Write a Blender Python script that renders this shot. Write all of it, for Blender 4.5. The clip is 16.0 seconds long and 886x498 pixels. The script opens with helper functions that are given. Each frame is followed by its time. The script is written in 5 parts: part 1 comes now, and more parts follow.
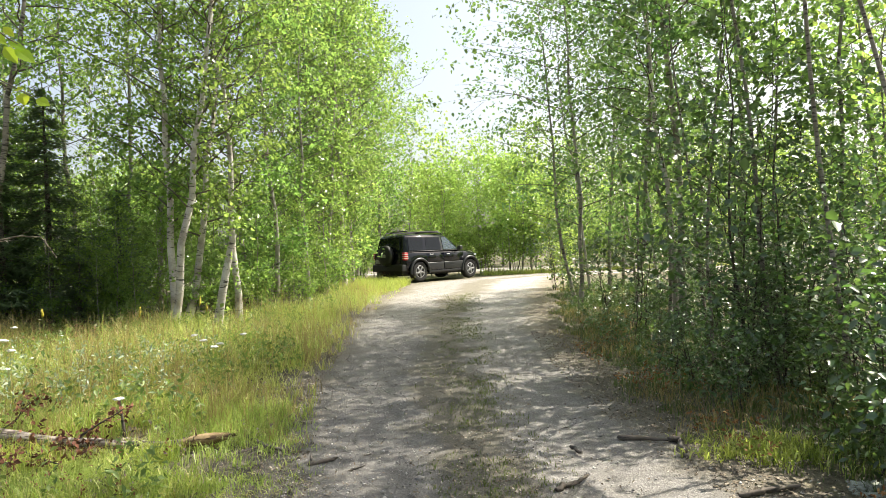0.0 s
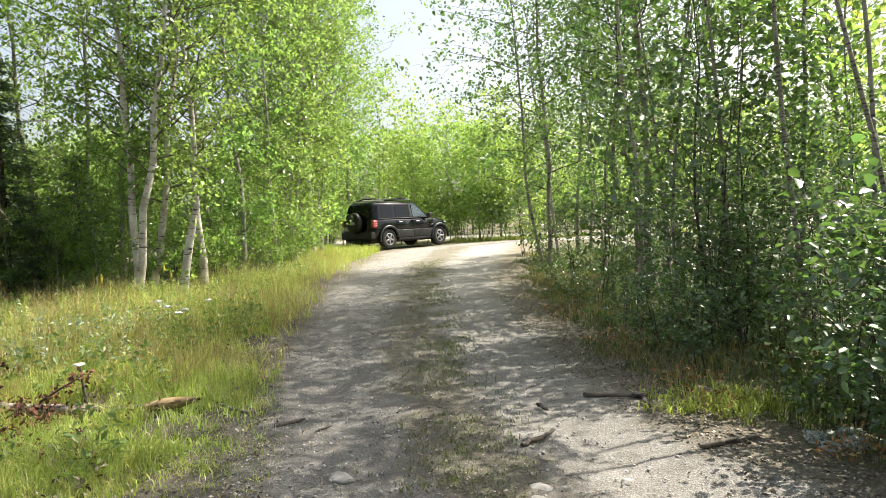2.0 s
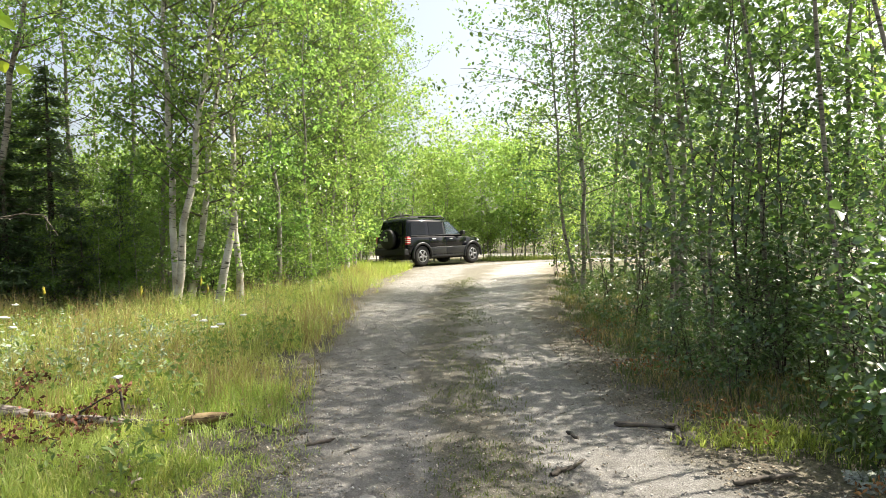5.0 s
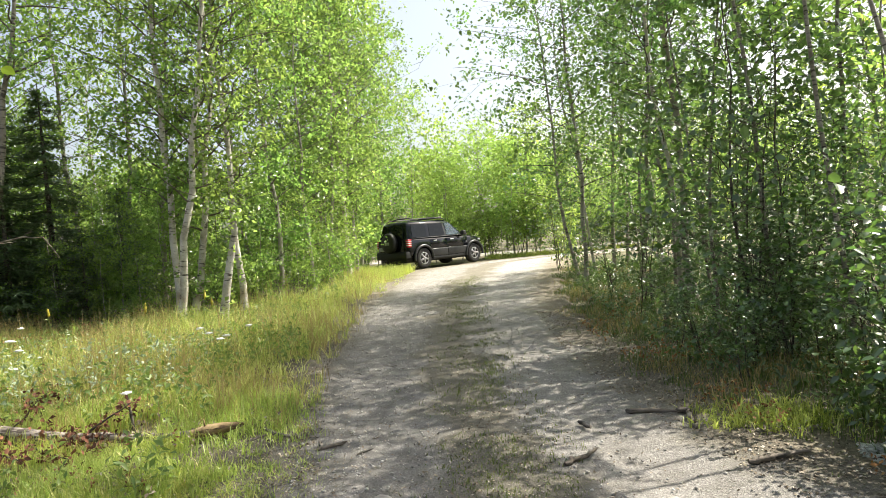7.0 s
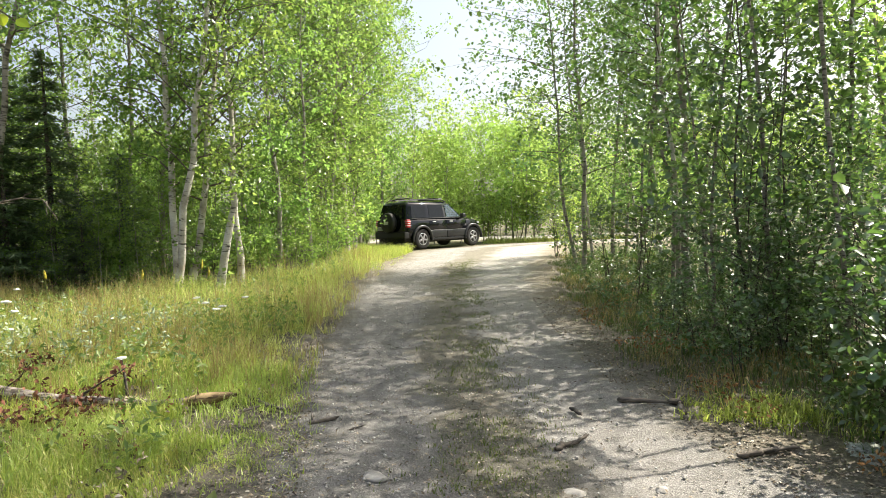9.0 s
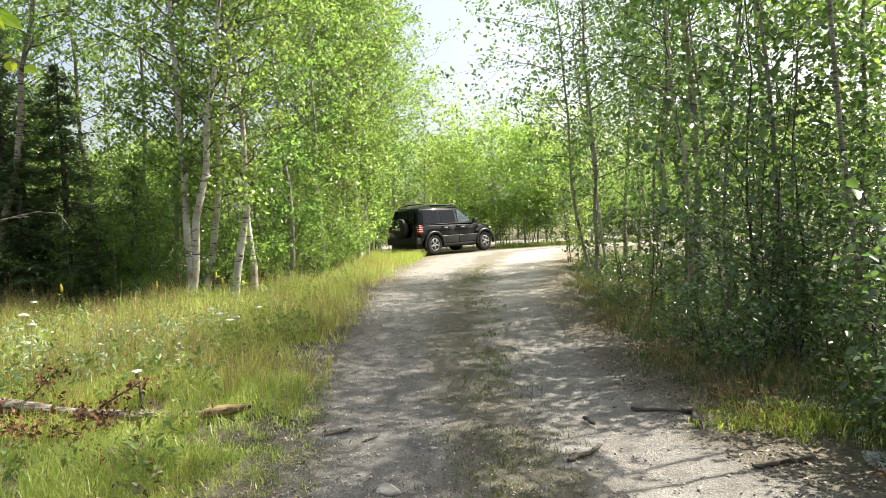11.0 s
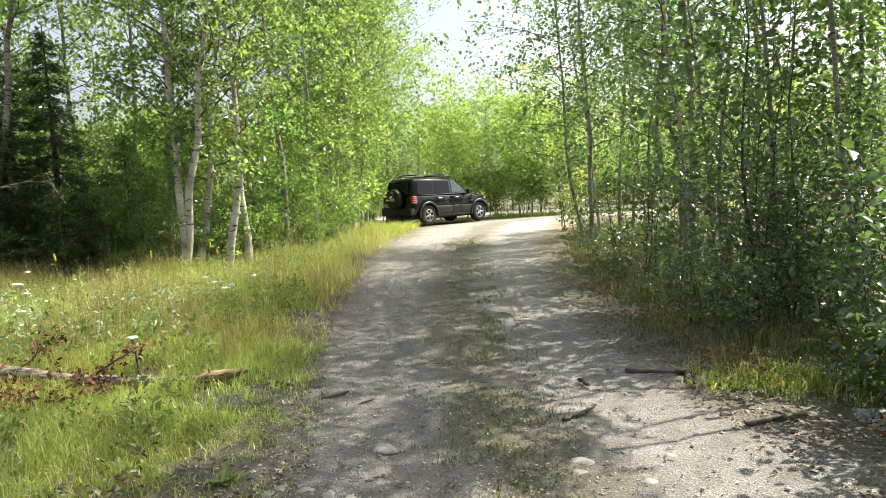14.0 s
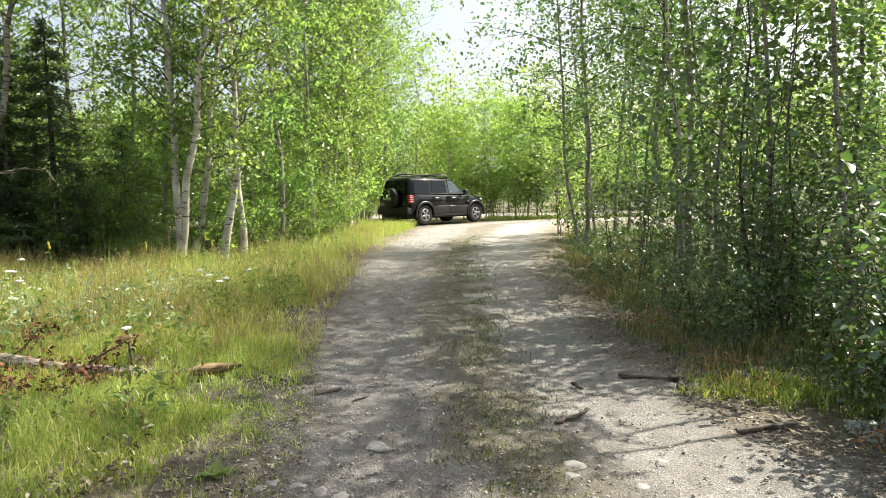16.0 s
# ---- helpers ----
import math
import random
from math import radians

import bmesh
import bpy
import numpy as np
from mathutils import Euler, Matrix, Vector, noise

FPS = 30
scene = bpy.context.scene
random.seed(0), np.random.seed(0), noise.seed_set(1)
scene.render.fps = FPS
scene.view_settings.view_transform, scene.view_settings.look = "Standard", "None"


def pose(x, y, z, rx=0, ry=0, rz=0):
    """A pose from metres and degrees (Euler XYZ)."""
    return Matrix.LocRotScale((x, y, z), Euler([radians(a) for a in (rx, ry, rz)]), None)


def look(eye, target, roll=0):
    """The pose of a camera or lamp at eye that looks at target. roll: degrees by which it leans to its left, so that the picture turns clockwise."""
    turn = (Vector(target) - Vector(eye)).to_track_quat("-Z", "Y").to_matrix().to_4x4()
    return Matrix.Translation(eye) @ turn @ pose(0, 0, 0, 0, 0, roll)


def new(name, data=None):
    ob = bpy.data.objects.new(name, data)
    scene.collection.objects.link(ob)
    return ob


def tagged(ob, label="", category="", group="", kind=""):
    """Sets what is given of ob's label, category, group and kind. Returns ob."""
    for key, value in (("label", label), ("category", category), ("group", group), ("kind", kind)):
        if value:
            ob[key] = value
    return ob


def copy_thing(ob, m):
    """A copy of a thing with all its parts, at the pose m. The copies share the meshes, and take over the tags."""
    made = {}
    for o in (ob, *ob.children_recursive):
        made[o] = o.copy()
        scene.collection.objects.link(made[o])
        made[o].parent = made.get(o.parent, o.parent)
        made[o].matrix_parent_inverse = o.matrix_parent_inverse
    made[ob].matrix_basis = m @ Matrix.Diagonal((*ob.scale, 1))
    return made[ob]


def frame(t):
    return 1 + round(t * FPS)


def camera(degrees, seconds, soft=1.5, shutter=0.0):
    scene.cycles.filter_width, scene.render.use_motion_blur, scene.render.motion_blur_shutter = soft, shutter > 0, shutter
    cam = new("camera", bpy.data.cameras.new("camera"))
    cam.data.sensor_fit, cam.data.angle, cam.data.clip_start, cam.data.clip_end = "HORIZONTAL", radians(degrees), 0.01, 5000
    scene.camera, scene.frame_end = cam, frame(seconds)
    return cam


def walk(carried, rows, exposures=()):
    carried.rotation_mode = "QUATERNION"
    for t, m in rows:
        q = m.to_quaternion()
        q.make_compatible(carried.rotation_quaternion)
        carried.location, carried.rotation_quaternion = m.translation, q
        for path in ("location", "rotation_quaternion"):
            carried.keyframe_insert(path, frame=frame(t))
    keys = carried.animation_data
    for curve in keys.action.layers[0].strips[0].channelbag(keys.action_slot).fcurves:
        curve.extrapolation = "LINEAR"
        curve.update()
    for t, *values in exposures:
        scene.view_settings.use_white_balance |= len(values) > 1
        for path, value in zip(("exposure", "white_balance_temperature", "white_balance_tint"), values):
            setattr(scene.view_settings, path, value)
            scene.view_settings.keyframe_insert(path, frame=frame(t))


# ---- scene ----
cam = camera(66.7, 16.0, soft=0.85)
PATH = [
    (0, (0.021, -0.008, 1.581), (0.023, 1.992, 1.576), -2.2),
    (0.5, (0.004, -0.01, 1.563), (0.016, 1.99, 1.548), -1.2),
    (1, (0.001, 0.003, 1.52), (0.034, 2.002, 1.477), -2.7),
    (1.5, (0.034, 0.027, 1.514), (0.103, 2.024, 1.427), -4.1),
    (2, (0.05, 0.039, 1.506), (0.136, 2.035, 1.406), -2.5),
    (2.5, (0.066, 0.045, 1.508), (0.149, 2.041, 1.417), -1.9),
    (3, (0.05, 0.027, 1.508), (0.129, 2.023, 1.422), -1.4),
    (3.5, (0.034, 0.038, 1.508), (0.08, 2.036, 1.427), -0.4),
    (4, (0.033, 0.034, 1.507), (0.062, 2.032, 1.431), -0.6),
    (4.5, (0.043, 0.024, 1.531), (0.057, 2.022, 1.451), -0.4),
    (5, (0.048, 0.014, 1.568), (0.039, 2.013, 1.519), -1.3),
    (5.2, (0.057, 0.004, 1.599), (0.043, 2.003, 1.554), -1.7),
    (7.3, (0.05, 0.025, 1.523), (0.037, 2.025, 1.48), -4.7),
    (7.5, (0.049, 0.024, 1.524), (0.043, 2.023, 1.475), -4.0),
    (8, (0.045, 0.032, 1.515), (0.049, 2.031, 1.447), -2.7),
    (8.5, (0.041, 0.033, 1.514), (0.05, 2.031, 1.427), -2.8),
    (9, (0.029, 0.029, 1.519), (0.019, 2.027, 1.423), -1.8),
    (11.5, (0.05, 0.018, 1.577), (-0.003, 2.016, 1.506), -2.7),
    (12, (0.036, -0.01, 1.578), (-0.027, 1.988, 1.549), -2.2),
    (12.5, (0.048, -0.01, 1.58), (0.012, 1.989, 1.558), -2.7),
    (13, (0.047, 0.001, 1.563), (0.027, 2.001, 1.54), -2.3),
    (13.5, (0.039, 0.026, 1.506), (-0.002, 2.021, 1.367), -2.8),
    (14, (0.037, 0.028, 1.503), (0.003, 2.021, 1.338), -2.9),
    (14.5, (0.033, 0.034, 1.504), (0.001, 2.026, 1.325), -2.8),
    (15, (0.029, 0.026, 1.504), (0.007, 2.017, 1.322), -3.0),
    (15.5, (0.016, 0.021, 1.503), (-0.002, 2.013, 1.329), -2.7),
    (16, (0.011, 0.023, 1.502), (-0.006, 2.017, 1.337), -1.1),
]

EXPOSURE, KELVIN, TINT = 1.06, 6850, 8
walk(cam, [(t, look(e, a, r)) for t, e, a, r in PATH], [(0, EXPOSURE, KELVIN, TINT), (16, EXPOSURE, KELVIN, TINT)])

# ---- light: clear summer day, sun high over the trees beside the track ----
SUN = Vector((0.68, 0.32, 1.0)).normalized()
world = bpy.data.worlds.new("sky")
scene.world = world
world.use_nodes = True
wn = world.node_tree.nodes
sky = wn.new("ShaderNodeTexSky")
sky.sky_type = "NISHITA"
sky.sun_disc = False
sky.sun_elevation = math.asin(SUN.z)
sky.sun_rotation = math.atan2(SUN.x, SUN.y)
sky.dust_density = 4.5
wn["Background"].inputs[1].default_value = 0.13
haze = wn.new("ShaderNodeHueSaturation")
haze.inputs["Saturation"].default_value = 0.7
world.node_tree.links.new(sky.outputs[0], haze.inputs["Color"])
world.node_tree.links.new(haze.outputs[0], wn["Background"].inputs[0])
sun_data = bpy.data.lights.new("sun", "SUN")
sun_data.energy, sun_data.angle, sun_data.color = 5.0, radians(0.55), (1.0, 0.955, 0.88)
sun = new("sun", sun_data)
sun.matrix_world = look(SUN * 60, (0, 0, 0))


# ---- materials ----
def nodes_of(name):
    m = bpy.data.materials.new(name)
    m.use_nodes = True
    t = m.node_tree
    return m, t.nodes, t.links, t.nodes["Principled BSDF"]


def ramp(n, stops):
    r = n.new("ShaderNodeValToRGB")
    while len(r.color_ramp.elements) < len(stops):
        r.color_ramp.elements.new(0.5)
    for e, (p, c) in zip(r.color_ramp.elements, stops):
        e.position, e.color = p, (*c, 1)
    return r


def noise_node(n, l, scale, detail=4, rough=0.6, vec=None):
    x = n.new("ShaderNodeTexNoise")
    x.inputs["Scale"].default_value, x.inputs["Detail"].default_value, x.inputs["Roughness"].default_value = scale, detail, rough
    if vec is not None:
        l.new(vec, x.inputs["Vector"])
    return x


def mix_color(n, l, fac, a, b, mode="MIX"):
    x = n.new("ShaderNodeMix")
    x.data_type, x.blend_type = "RGBA", mode
    for sock, v in ((x.inputs["Factor"], fac), (x.inputs[6], a), (x.inputs[7], b)):
        if isinstance(v, (int, float)):
            sock.default_value = v
        elif isinstance(v, tuple):
            sock.default_value = (*v, 1)
        else:
            l.new(v, sock)
    return x.outputs[2]


def bump(n, l, p, height, strength, dist):
    b = n.new("ShaderNodeBump")
    b.inputs["Strength"].default_value, b.inputs["Distance"].default_value = strength, dist
    l.new(height, b.inputs["Height"])
    l.new(b.outputs[0], p.inputs["Normal"])


def plain(name, color, rough=0.5, metal=0.0, grain=40, amount=0.15, coat=0.0, relief=0.0):
    m, n, l, p = nodes_of(name)
    co = n.new("ShaderNodeTexCoord").outputs["Object"]
    a = noise_node(n, l, grain, 5, 0.65, co)
    big = noise_node(n, l, grain / 12, 3, 0.5, co)
    lo, hi = tuple(c * (1 - amount) for c in color), tuple(min(1, c * (1 + amount)) for c in color)
    c1 = ramp(n, [(0.3, lo), (0.7, hi)])
    l.new(a.outputs[0], c1.inputs[0])
    c2 = ramp(n, [(0.3, (1 - amount, ) * 3), (0.7, (1, 1, 1))])
    l.new(big.outputs[0], c2.inputs[0])
    l.new(mix_color(n, l, 1.0, c1.outputs[0], c2.outputs[0], "MULTIPLY"), p.inputs["Base Color"])
    p.inputs["Roughness"].default_value, p.inputs["Metallic"].default_value = rough, metal
    p.inputs["Coat Weight"].default_value, p.inputs["Coat Roughness"].default_value = coat, 0.05
    if relief:
        bump(n, l, p, a.outputs[0], relief, 0.01)
    return m


def leaf_material(name, dark, mid, light, through_color, gloss=0.3, amount=0.45, patch=None, shine=0.6):
    """Thin leaf: colour varied leaf by leaf, part of the light shines through."""
    m, n, l, p = nodes_of(name)
    rnd = n.new("ShaderNodeNewGeometry").outputs["Random Per Island"]
    ob_rnd = n.new("ShaderNodeObjectInfo").outputs["Random"]
    r = ramp(n, [(0.0, dark), (0.5, mid), (1.0, light)])
    l.new(rnd, r.inputs[0])
    hue = n.new("ShaderNodeHueSaturation")
    mr = n.new("ShaderNodeMapRange")
    mr.inputs[3].default_value, mr.inputs[4].default_value = 0.485, 0.515
    l.new(ob_rnd, mr.inputs[0])
    l.new(mr.outputs[0], hue.inputs["Hue"])
    col = r.outputs[0]
    if patch:
        pn = noise_node(n, l, 0.9, 4, 0.65, n.new("ShaderNodeTexCoord").outputs["Object"])
        pr = ramp(n, [(0.42, (1, 1, 1)), (0.62, patch)])
        l.new(pn.outputs[0], pr.inputs[0])
        col = mix_color(n, l, 1.0, col, pr.outputs[0], "MULTIPLY")
    l.new(col, hue.inputs["Color"])
    l.new(hue.outputs[0], p.inputs["Base Color"])
    p.inputs["Roughness"].default_value = gloss
    p.inputs["Specular IOR Level"].default_value = shine
    tr = n.new("ShaderNodeBsdfTranslucent")
    tint = n.new("ShaderNodeHueSaturation")
    tint.inputs["Color"].default_value = (*through_color, 1)
    l.new(mr.outputs[0], tint.inputs["Hue"])
    vr = n.new("ShaderNodeMapRange")
    vr.inputs[3].default_value, vr.inputs[4].default_value = 0.7, 1.25
    l.new(rnd, vr.inputs[0])
    l.new(vr.outputs[0], tint.inputs["Value"])
    l.new(tint.outputs[0], tr.inputs["Color"])
    mx = n.new("ShaderNodeMixShader")
    mx.inputs[0].default_value = amount
    l.new(p.outputs[0], mx.inputs[1])
    l.new(tr.outputs[0], mx.inputs[2])
    l.new(mx.outputs[0], n["Material Output"].inputs[0])
    return m


def bark_material(name, pale, dark, share):
    m, n, l, p = nodes_of(name)
    co = n.new("ShaderNodeTexCoord").outputs["Object"]
    mp = n.new("ShaderNodeMapping")
    mp.inputs["Scale"].default_value = (6, 6, 30)
    l.new(co, mp.inputs[0])
    a = noise_node(n, l, 1.0, 4, 0.6, mp.outputs[0])
    b = noise_node(n, l, 2.2, 4, 0.6, co)
    fine = noise_node(n, l, 60, 3, 0.6, co)
    r = ramp(n, [(share, dark), (share + 0.07, pale)])
    l.new(a.outputs[0], r.inputs[0])
    r2 = ramp(n, [(0.35, (0.5, 0.46, 0.4)), (0.6, (1, 1, 1))])
    l.new(b.outputs[0], r2.inputs[0])
    c = mix_color(n, l, 1.0, r.outputs[0], r2.outputs[0], "MULTIPLY")
    r3 = ramp(n, [(0.3, (0.75, 0.75, 0.75)), (0.7, (1, 1, 1))])
    l.new(fine.outputs[0], r3.inputs[0])
    l.new(mix_color(n, l, 1.0, c, r3.outputs[0], "MULTIPLY"), p.inputs["Base Color"])
    p.inputs["Roughness"].default_value = 0.8
    bump(n, l, p, a.outputs[0], 0.5, 0.01)
    return m


def island_material(name, stops, rough=0.8):
    """Loose pieces, each with its own shade."""
    m, n, l, p = nodes_of(name)
    r = ramp(n, stops)
    l.new(n.new("ShaderNodeNewGeometry").outputs["Random Per Island"], r.inputs[0])
    g = noise_node(n, l, 90, 3, 0.6, n.new("ShaderNodeTexCoord").outputs["Object"])
    r2 = ramp(n, [(0.3, (0.7, 0.7, 0.7)), (0.7, (1.1, 1.1, 1.1))])
    l.new(g.outputs[0], r2.inputs[0])
    l.new(mix_color(n, l, 1.0, r.outputs[0], r2.outputs[0], "MULTIPLY"), p.inputs["Base Color"])
    p.inputs["Roughness"].default_value = rough
    return m


def ground_material():
    m, n, l, p = nodes_of("forest_soil")
    co = n.new("ShaderNodeTexCoord").outputs["Object"]
    a = noise_node(n, l, 0.7, 5, 0.6, co)
    b = noise_node(n, l, 14, 6, 0.7, co)
    c = noise_node(n, l, 90, 3, 0.7, co)
    r1 = ramp(n, [(0.35, (0.085, 0.10, 0.030)), (0.5, (0.14, 0.125, 0.07)), (0.68, (0.22, 0.19, 0.135))])
    l.new(a.outputs[0], r1.inputs[0])
    r2 = ramp(n, [(0.3, (0.45, 0.42, 0.36)), (0.55, (1, 1, 1)), (0.75, (1.5, 1.4, 1.2))])
    l.new(b.outputs[0], r2.inputs[0])
    r3 = ramp(n, [(0.3, (0.6, 0.6, 0.6)), (0.7, (1.2, 1.2, 1.2))])
    l.new(c.outputs[0], r3.inputs[0])
    x = mix_color(n, l, 1.0, r1.outputs[0], r2.outputs[0], "MULTIPLY")
    l.new(mix_color(n, l, 1.0, x, r3.outputs[0], "MULTIPLY"), p.inputs["Base Color"])
    p.inputs["Roughness"].default_value = 0.95
    bump(n, l, p, b.outputs[0], 0.7, 0.04)
    return m


def gravel_material(name="gravel", tint=(1, 1, 1)):
    m, n, l, p = nodes_of(name)
    co = n.new("ShaderNodeTexCoord").outputs["Object"]
    uv = n.new("ShaderNodeUVMap")
    sep = n.new("ShaderNodeSeparateXYZ")
    l.new(uv.outputs[0], sep.inputs[0])
    wob = noise_node(n, l, 1.6, 4, 0.6, co)
    add = n.new("ShaderNodeMath")
    add.operation = "MULTIPLY_ADD"
    l.new(wob.outputs[0], add.inputs[0])
    add.inputs[1].default_value = 0.22
    l.new(sep.outputs[0], add.inputs[2])
    # across the track: soil edge, rut, littered middle strip, rut, soil edge (the wobble shifts it by about 0.11)
    band = ramp(n, [(0.22, (0.75, 0.75, 0.75)), (0.34, (0.05, 0.05, 0.05)), (0.50, (0.05, 0.05, 0.05)), (0.55, (0.85, 0.85, 0.85)), (0.66, (0.85, 0.85, 0.85)),
                    (0.71, (0.1, 0.1, 0.1)), (0.9, (0, 0, 0)), (0.96, (0.4, 0.4, 0.4))])
    l.new(add.outputs[0], band.inputs[0])
    fine = noise_node(n, l, 120, 4, 0.75, co)
    peb = n.new("ShaderNodeTexVoronoi")
    peb.inputs["Scale"].default_value = 80
    l.new(co, peb.inputs["Vector"])
    mid = noise_node(n, l, 5, 5, 0.65, co)
    stone = ramp(n, [(0.2, (0.09, 0.088, 0.085)), (0.5, (0.20, 0.196, 0.19)), (0.8, (0.42, 0.41, 0.395))])
    l.new(fine.outputs[0], stone.inputs[0])
    cell = n.new("ShaderNodeSeparateColor")
    l.new(peb.outputs["Color"], cell.inputs[0])
    cr = ramp(n, [(0.0, (0.72, 0.71, 0.69)), (0.7, (1.0, 0.99, 0.97)), (1.0, (1.2, 1.19, 1.17))])
    l.new(cell.outputs[0], cr.inputs[0])
    c = mix_color(n, l, 1.0, stone.outputs[0], cr.outputs[0], "MULTIPLY")
    patch = ramp(n, [(0.3, (0.72, 0.70, 0.67)), (0.65, (1.12, 1.12, 1.12))])
    l.new(mid.outputs[0], patch.inputs[0])
    c = mix_color(n, l, 1.0, c, patch.outputs[0], "MULTIPLY")
    soil = ramp(n, [(0.3, (0.06, 0.055, 0.038)), (0.55, (0.14, 0.127, 0.095)), (0.75, (0.28, 0.255, 0.205))])
    l.new(noise_node(n, l, 45, 5, 0.75, co).outputs[0], soil.inputs[0])
    c = mix_color(n, l, band.outputs[0], c, soil.outputs[0])
    rim_wob = noise_node(n, l, 4.5, 6, 0.7, co)
    rim = n.new("ShaderNodeMath")
    rim.operation = "MULTIPLY_ADD"
    l.new(rim_wob.outputs[0], rim.inputs[0])
    rim.inputs[1].default_value = 0.16
    l.new(sep.outputs[0], rim.inputs[2])
    rr = ramp(n, [(0.17, (1, 1, 1)), (0.25, (0, 0, 0)), (0.91, (0, 0, 0)), (0.99, (1, 1, 1))])
    l.new(rim.outputs[0], rr.inputs[0])
    dirt = ramp(n, [(0.3, (0.05, 0.044, 0.032)), (0.5, (0.11, 0.096, 0.07)), (0.75, (0.22, 0.195, 0.155))])
    l.new(noise_node(n, l, 26, 6, 0.75, co).outputs[0], dirt.inputs[0])
    c = mix_color(n, l, rr.outputs[0], c, dirt.outputs[0])
    # pale sand of the second rut, its sunlit brightness put into the colour too
    sunlit_sand = ramp(n, [(0.66, (1, 1, 1)), (0.76, (1.42, 1.41, 1.40)), (0.92, (1.25, 1.24, 1.22))])
    l.new(add.outputs[0], sunlit_sand.inputs[0])
    c = mix_color(n, l, 1.0, c, sunlit_sand.outputs[0], "MULTIPLY")
    # sandier towards the gravel road, with the open end's sunlight added to the colour
    far_sunlit_sand = n.new("ShaderNodeMapRange")
    far_sunlit_sand.inputs[1].default_value, far_sunlit_sand.inputs[2].default_value = 15.0, 23.0
    far_sunlit_sand.inputs[3].default_value, far_sunlit_sand.inputs[4].default_value = 1.0, 1.75
    l.new(sep.outputs[1], far_sunlit_sand.inputs[0])
    c = mix_color(n, l, 1.0, c, far_sunlit_sand.outputs[0], "MULTIPLY")
    l.new(mix_color(n, l, 1.0, c, tint, "MULTIPLY"), p.inputs["Base Color"])
    p.inputs["Roughness"].default_value = 0.92
    hs = n.new("ShaderNodeMath")
    hs.operation = "ADD"
    l.new(fine.outputs[0], hs.inputs[0])
    l.new(peb.outputs["Distance"], hs.inputs[1])
    bump(n, l, p, hs.outputs[0], 0.6, 0.018)
    return m


M_SOIL = ground_material()
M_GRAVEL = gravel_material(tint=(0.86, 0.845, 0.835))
M_BIRCH = bark_material("birch_bark", (0.62, 0.58, 0.53), (0.07, 0.06, 0.05), 0.36)
M_ASPEN = bark_material("aspen_bark", (0.36, 0.34, 0.29), (0.07, 0.065, 0.05), 0.36)
M_GREYBARK = bark_material("grey_bark", (0.30, 0.275, 0.235), (0.07, 0.06, 0.05), 0.40)
M_DARKBARK = bark_material("alder_bark", (0.13, 0.11, 0.09), (0.04, 0.035, 0.03), 0.45)
M_TWIG = plain("twig_bark", (0.11, 0.09, 0.065), 0.85, grain=30, amount=0.3)
M_DEAD = bark_material("weathered_wood", (0.38, 0.33, 0.29), (0.09, 0.07, 0.055), 0.44)
M_SPLIT = bark_material("split_wood", (0.40, 0.29, 0.15), (0.16, 0.10, 0.05), 0.42)
M_LEAF = leaf_material("birch_leaf", (0.03, 0.068, 0.018), (0.068, 0.13, 0.03), (0.15, 0.215, 0.06), (0.38, 0.58, 0.12), 0.26, 0.44, shine=0.8)
# Darker leaf copy: the thicket's shade is put into its colour.
M_LEAF_SHADE = leaf_material("shaded_leaf", (0.02, 0.052, 0.018), (0.042, 0.092, 0.03), (0.09, 0.15, 0.055), (0.29, 0.50, 0.11), 0.28, 0.40, shine=1.0)
# Brighter leaf copy: sunlight on young and far trees is put into its colour.
M_LEAF_SUN = leaf_material("young_sun_leaf", (0.05, 0.10, 0.02), (0.09, 0.165, 0.034), (0.16, 0.23, 0.06), (0.50, 0.70, 0.15), 0.25, 0.5)
# Dark alder green; also puts undergrowth shade into low shrub and weed colour.
M_LEAF_DARK = leaf_material("alder_shade_leaf", (0.018, 0.045, 0.018), (0.038, 0.08, 0.028), (0.08, 0.135, 0.05), (0.22, 0.40, 0.08), 0.3, 0.28, shine=1.0)
# Backlit glow of the near leaves is put into this brighter colour.
M_LEAF_NEAR = leaf_material("sunlit_leaf", (0.16, 0.25, 0.02), (0.20, 0.30, 0.03), (0.24, 0.34, 0.04), (0.62, 0.80, 0.06), 0.35, 0.65)
M_SORREL = island_material("sorrel_seed", [(0, (0.16, 0.06, 0.03)), (0.6, (0.28, 0.13, 0.06)), (1, (0.36, 0.22, 0.10))], 0.8)
M_NEEDLE = leaf_material("spruce_needle", (0.04, 0.075, 0.03), (0.06, 0.11, 0.04), (0.09, 0.15, 0.055), (0.12, 0.20, 0.05), 0.5, 0.2)
M_GRASS = leaf_material("meadow_grass", (0.18, 0.25, 0.045), (0.35, 0.41, 0.09), (0.66, 0.64, 0.34), (0.60, 0.68, 0.17), 0.5, 0.45, (0.95, 0.72, 0.75))
M_GRASS_LUSH = leaf_material("lush_grass", (0.14, 0.22, 0.04), (0.27, 0.36, 0.07), (0.54, 0.56, 0.21), (0.56, 0.68, 0.13), 0.45, 0.45, (0.8, 0.75, 0.8))
M_GRASS_DRY = leaf_material("dry_grass", (0.26, 0.20, 0.07), (0.38, 0.30, 0.12), (0.50, 0.42, 0.20), (0.42, 0.34, 0.12), 0.6, 0.35)
# Darker grass copy with the verge's shade put into the blade colour.
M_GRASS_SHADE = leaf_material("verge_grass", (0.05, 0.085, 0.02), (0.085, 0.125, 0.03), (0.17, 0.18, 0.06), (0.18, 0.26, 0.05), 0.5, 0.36)
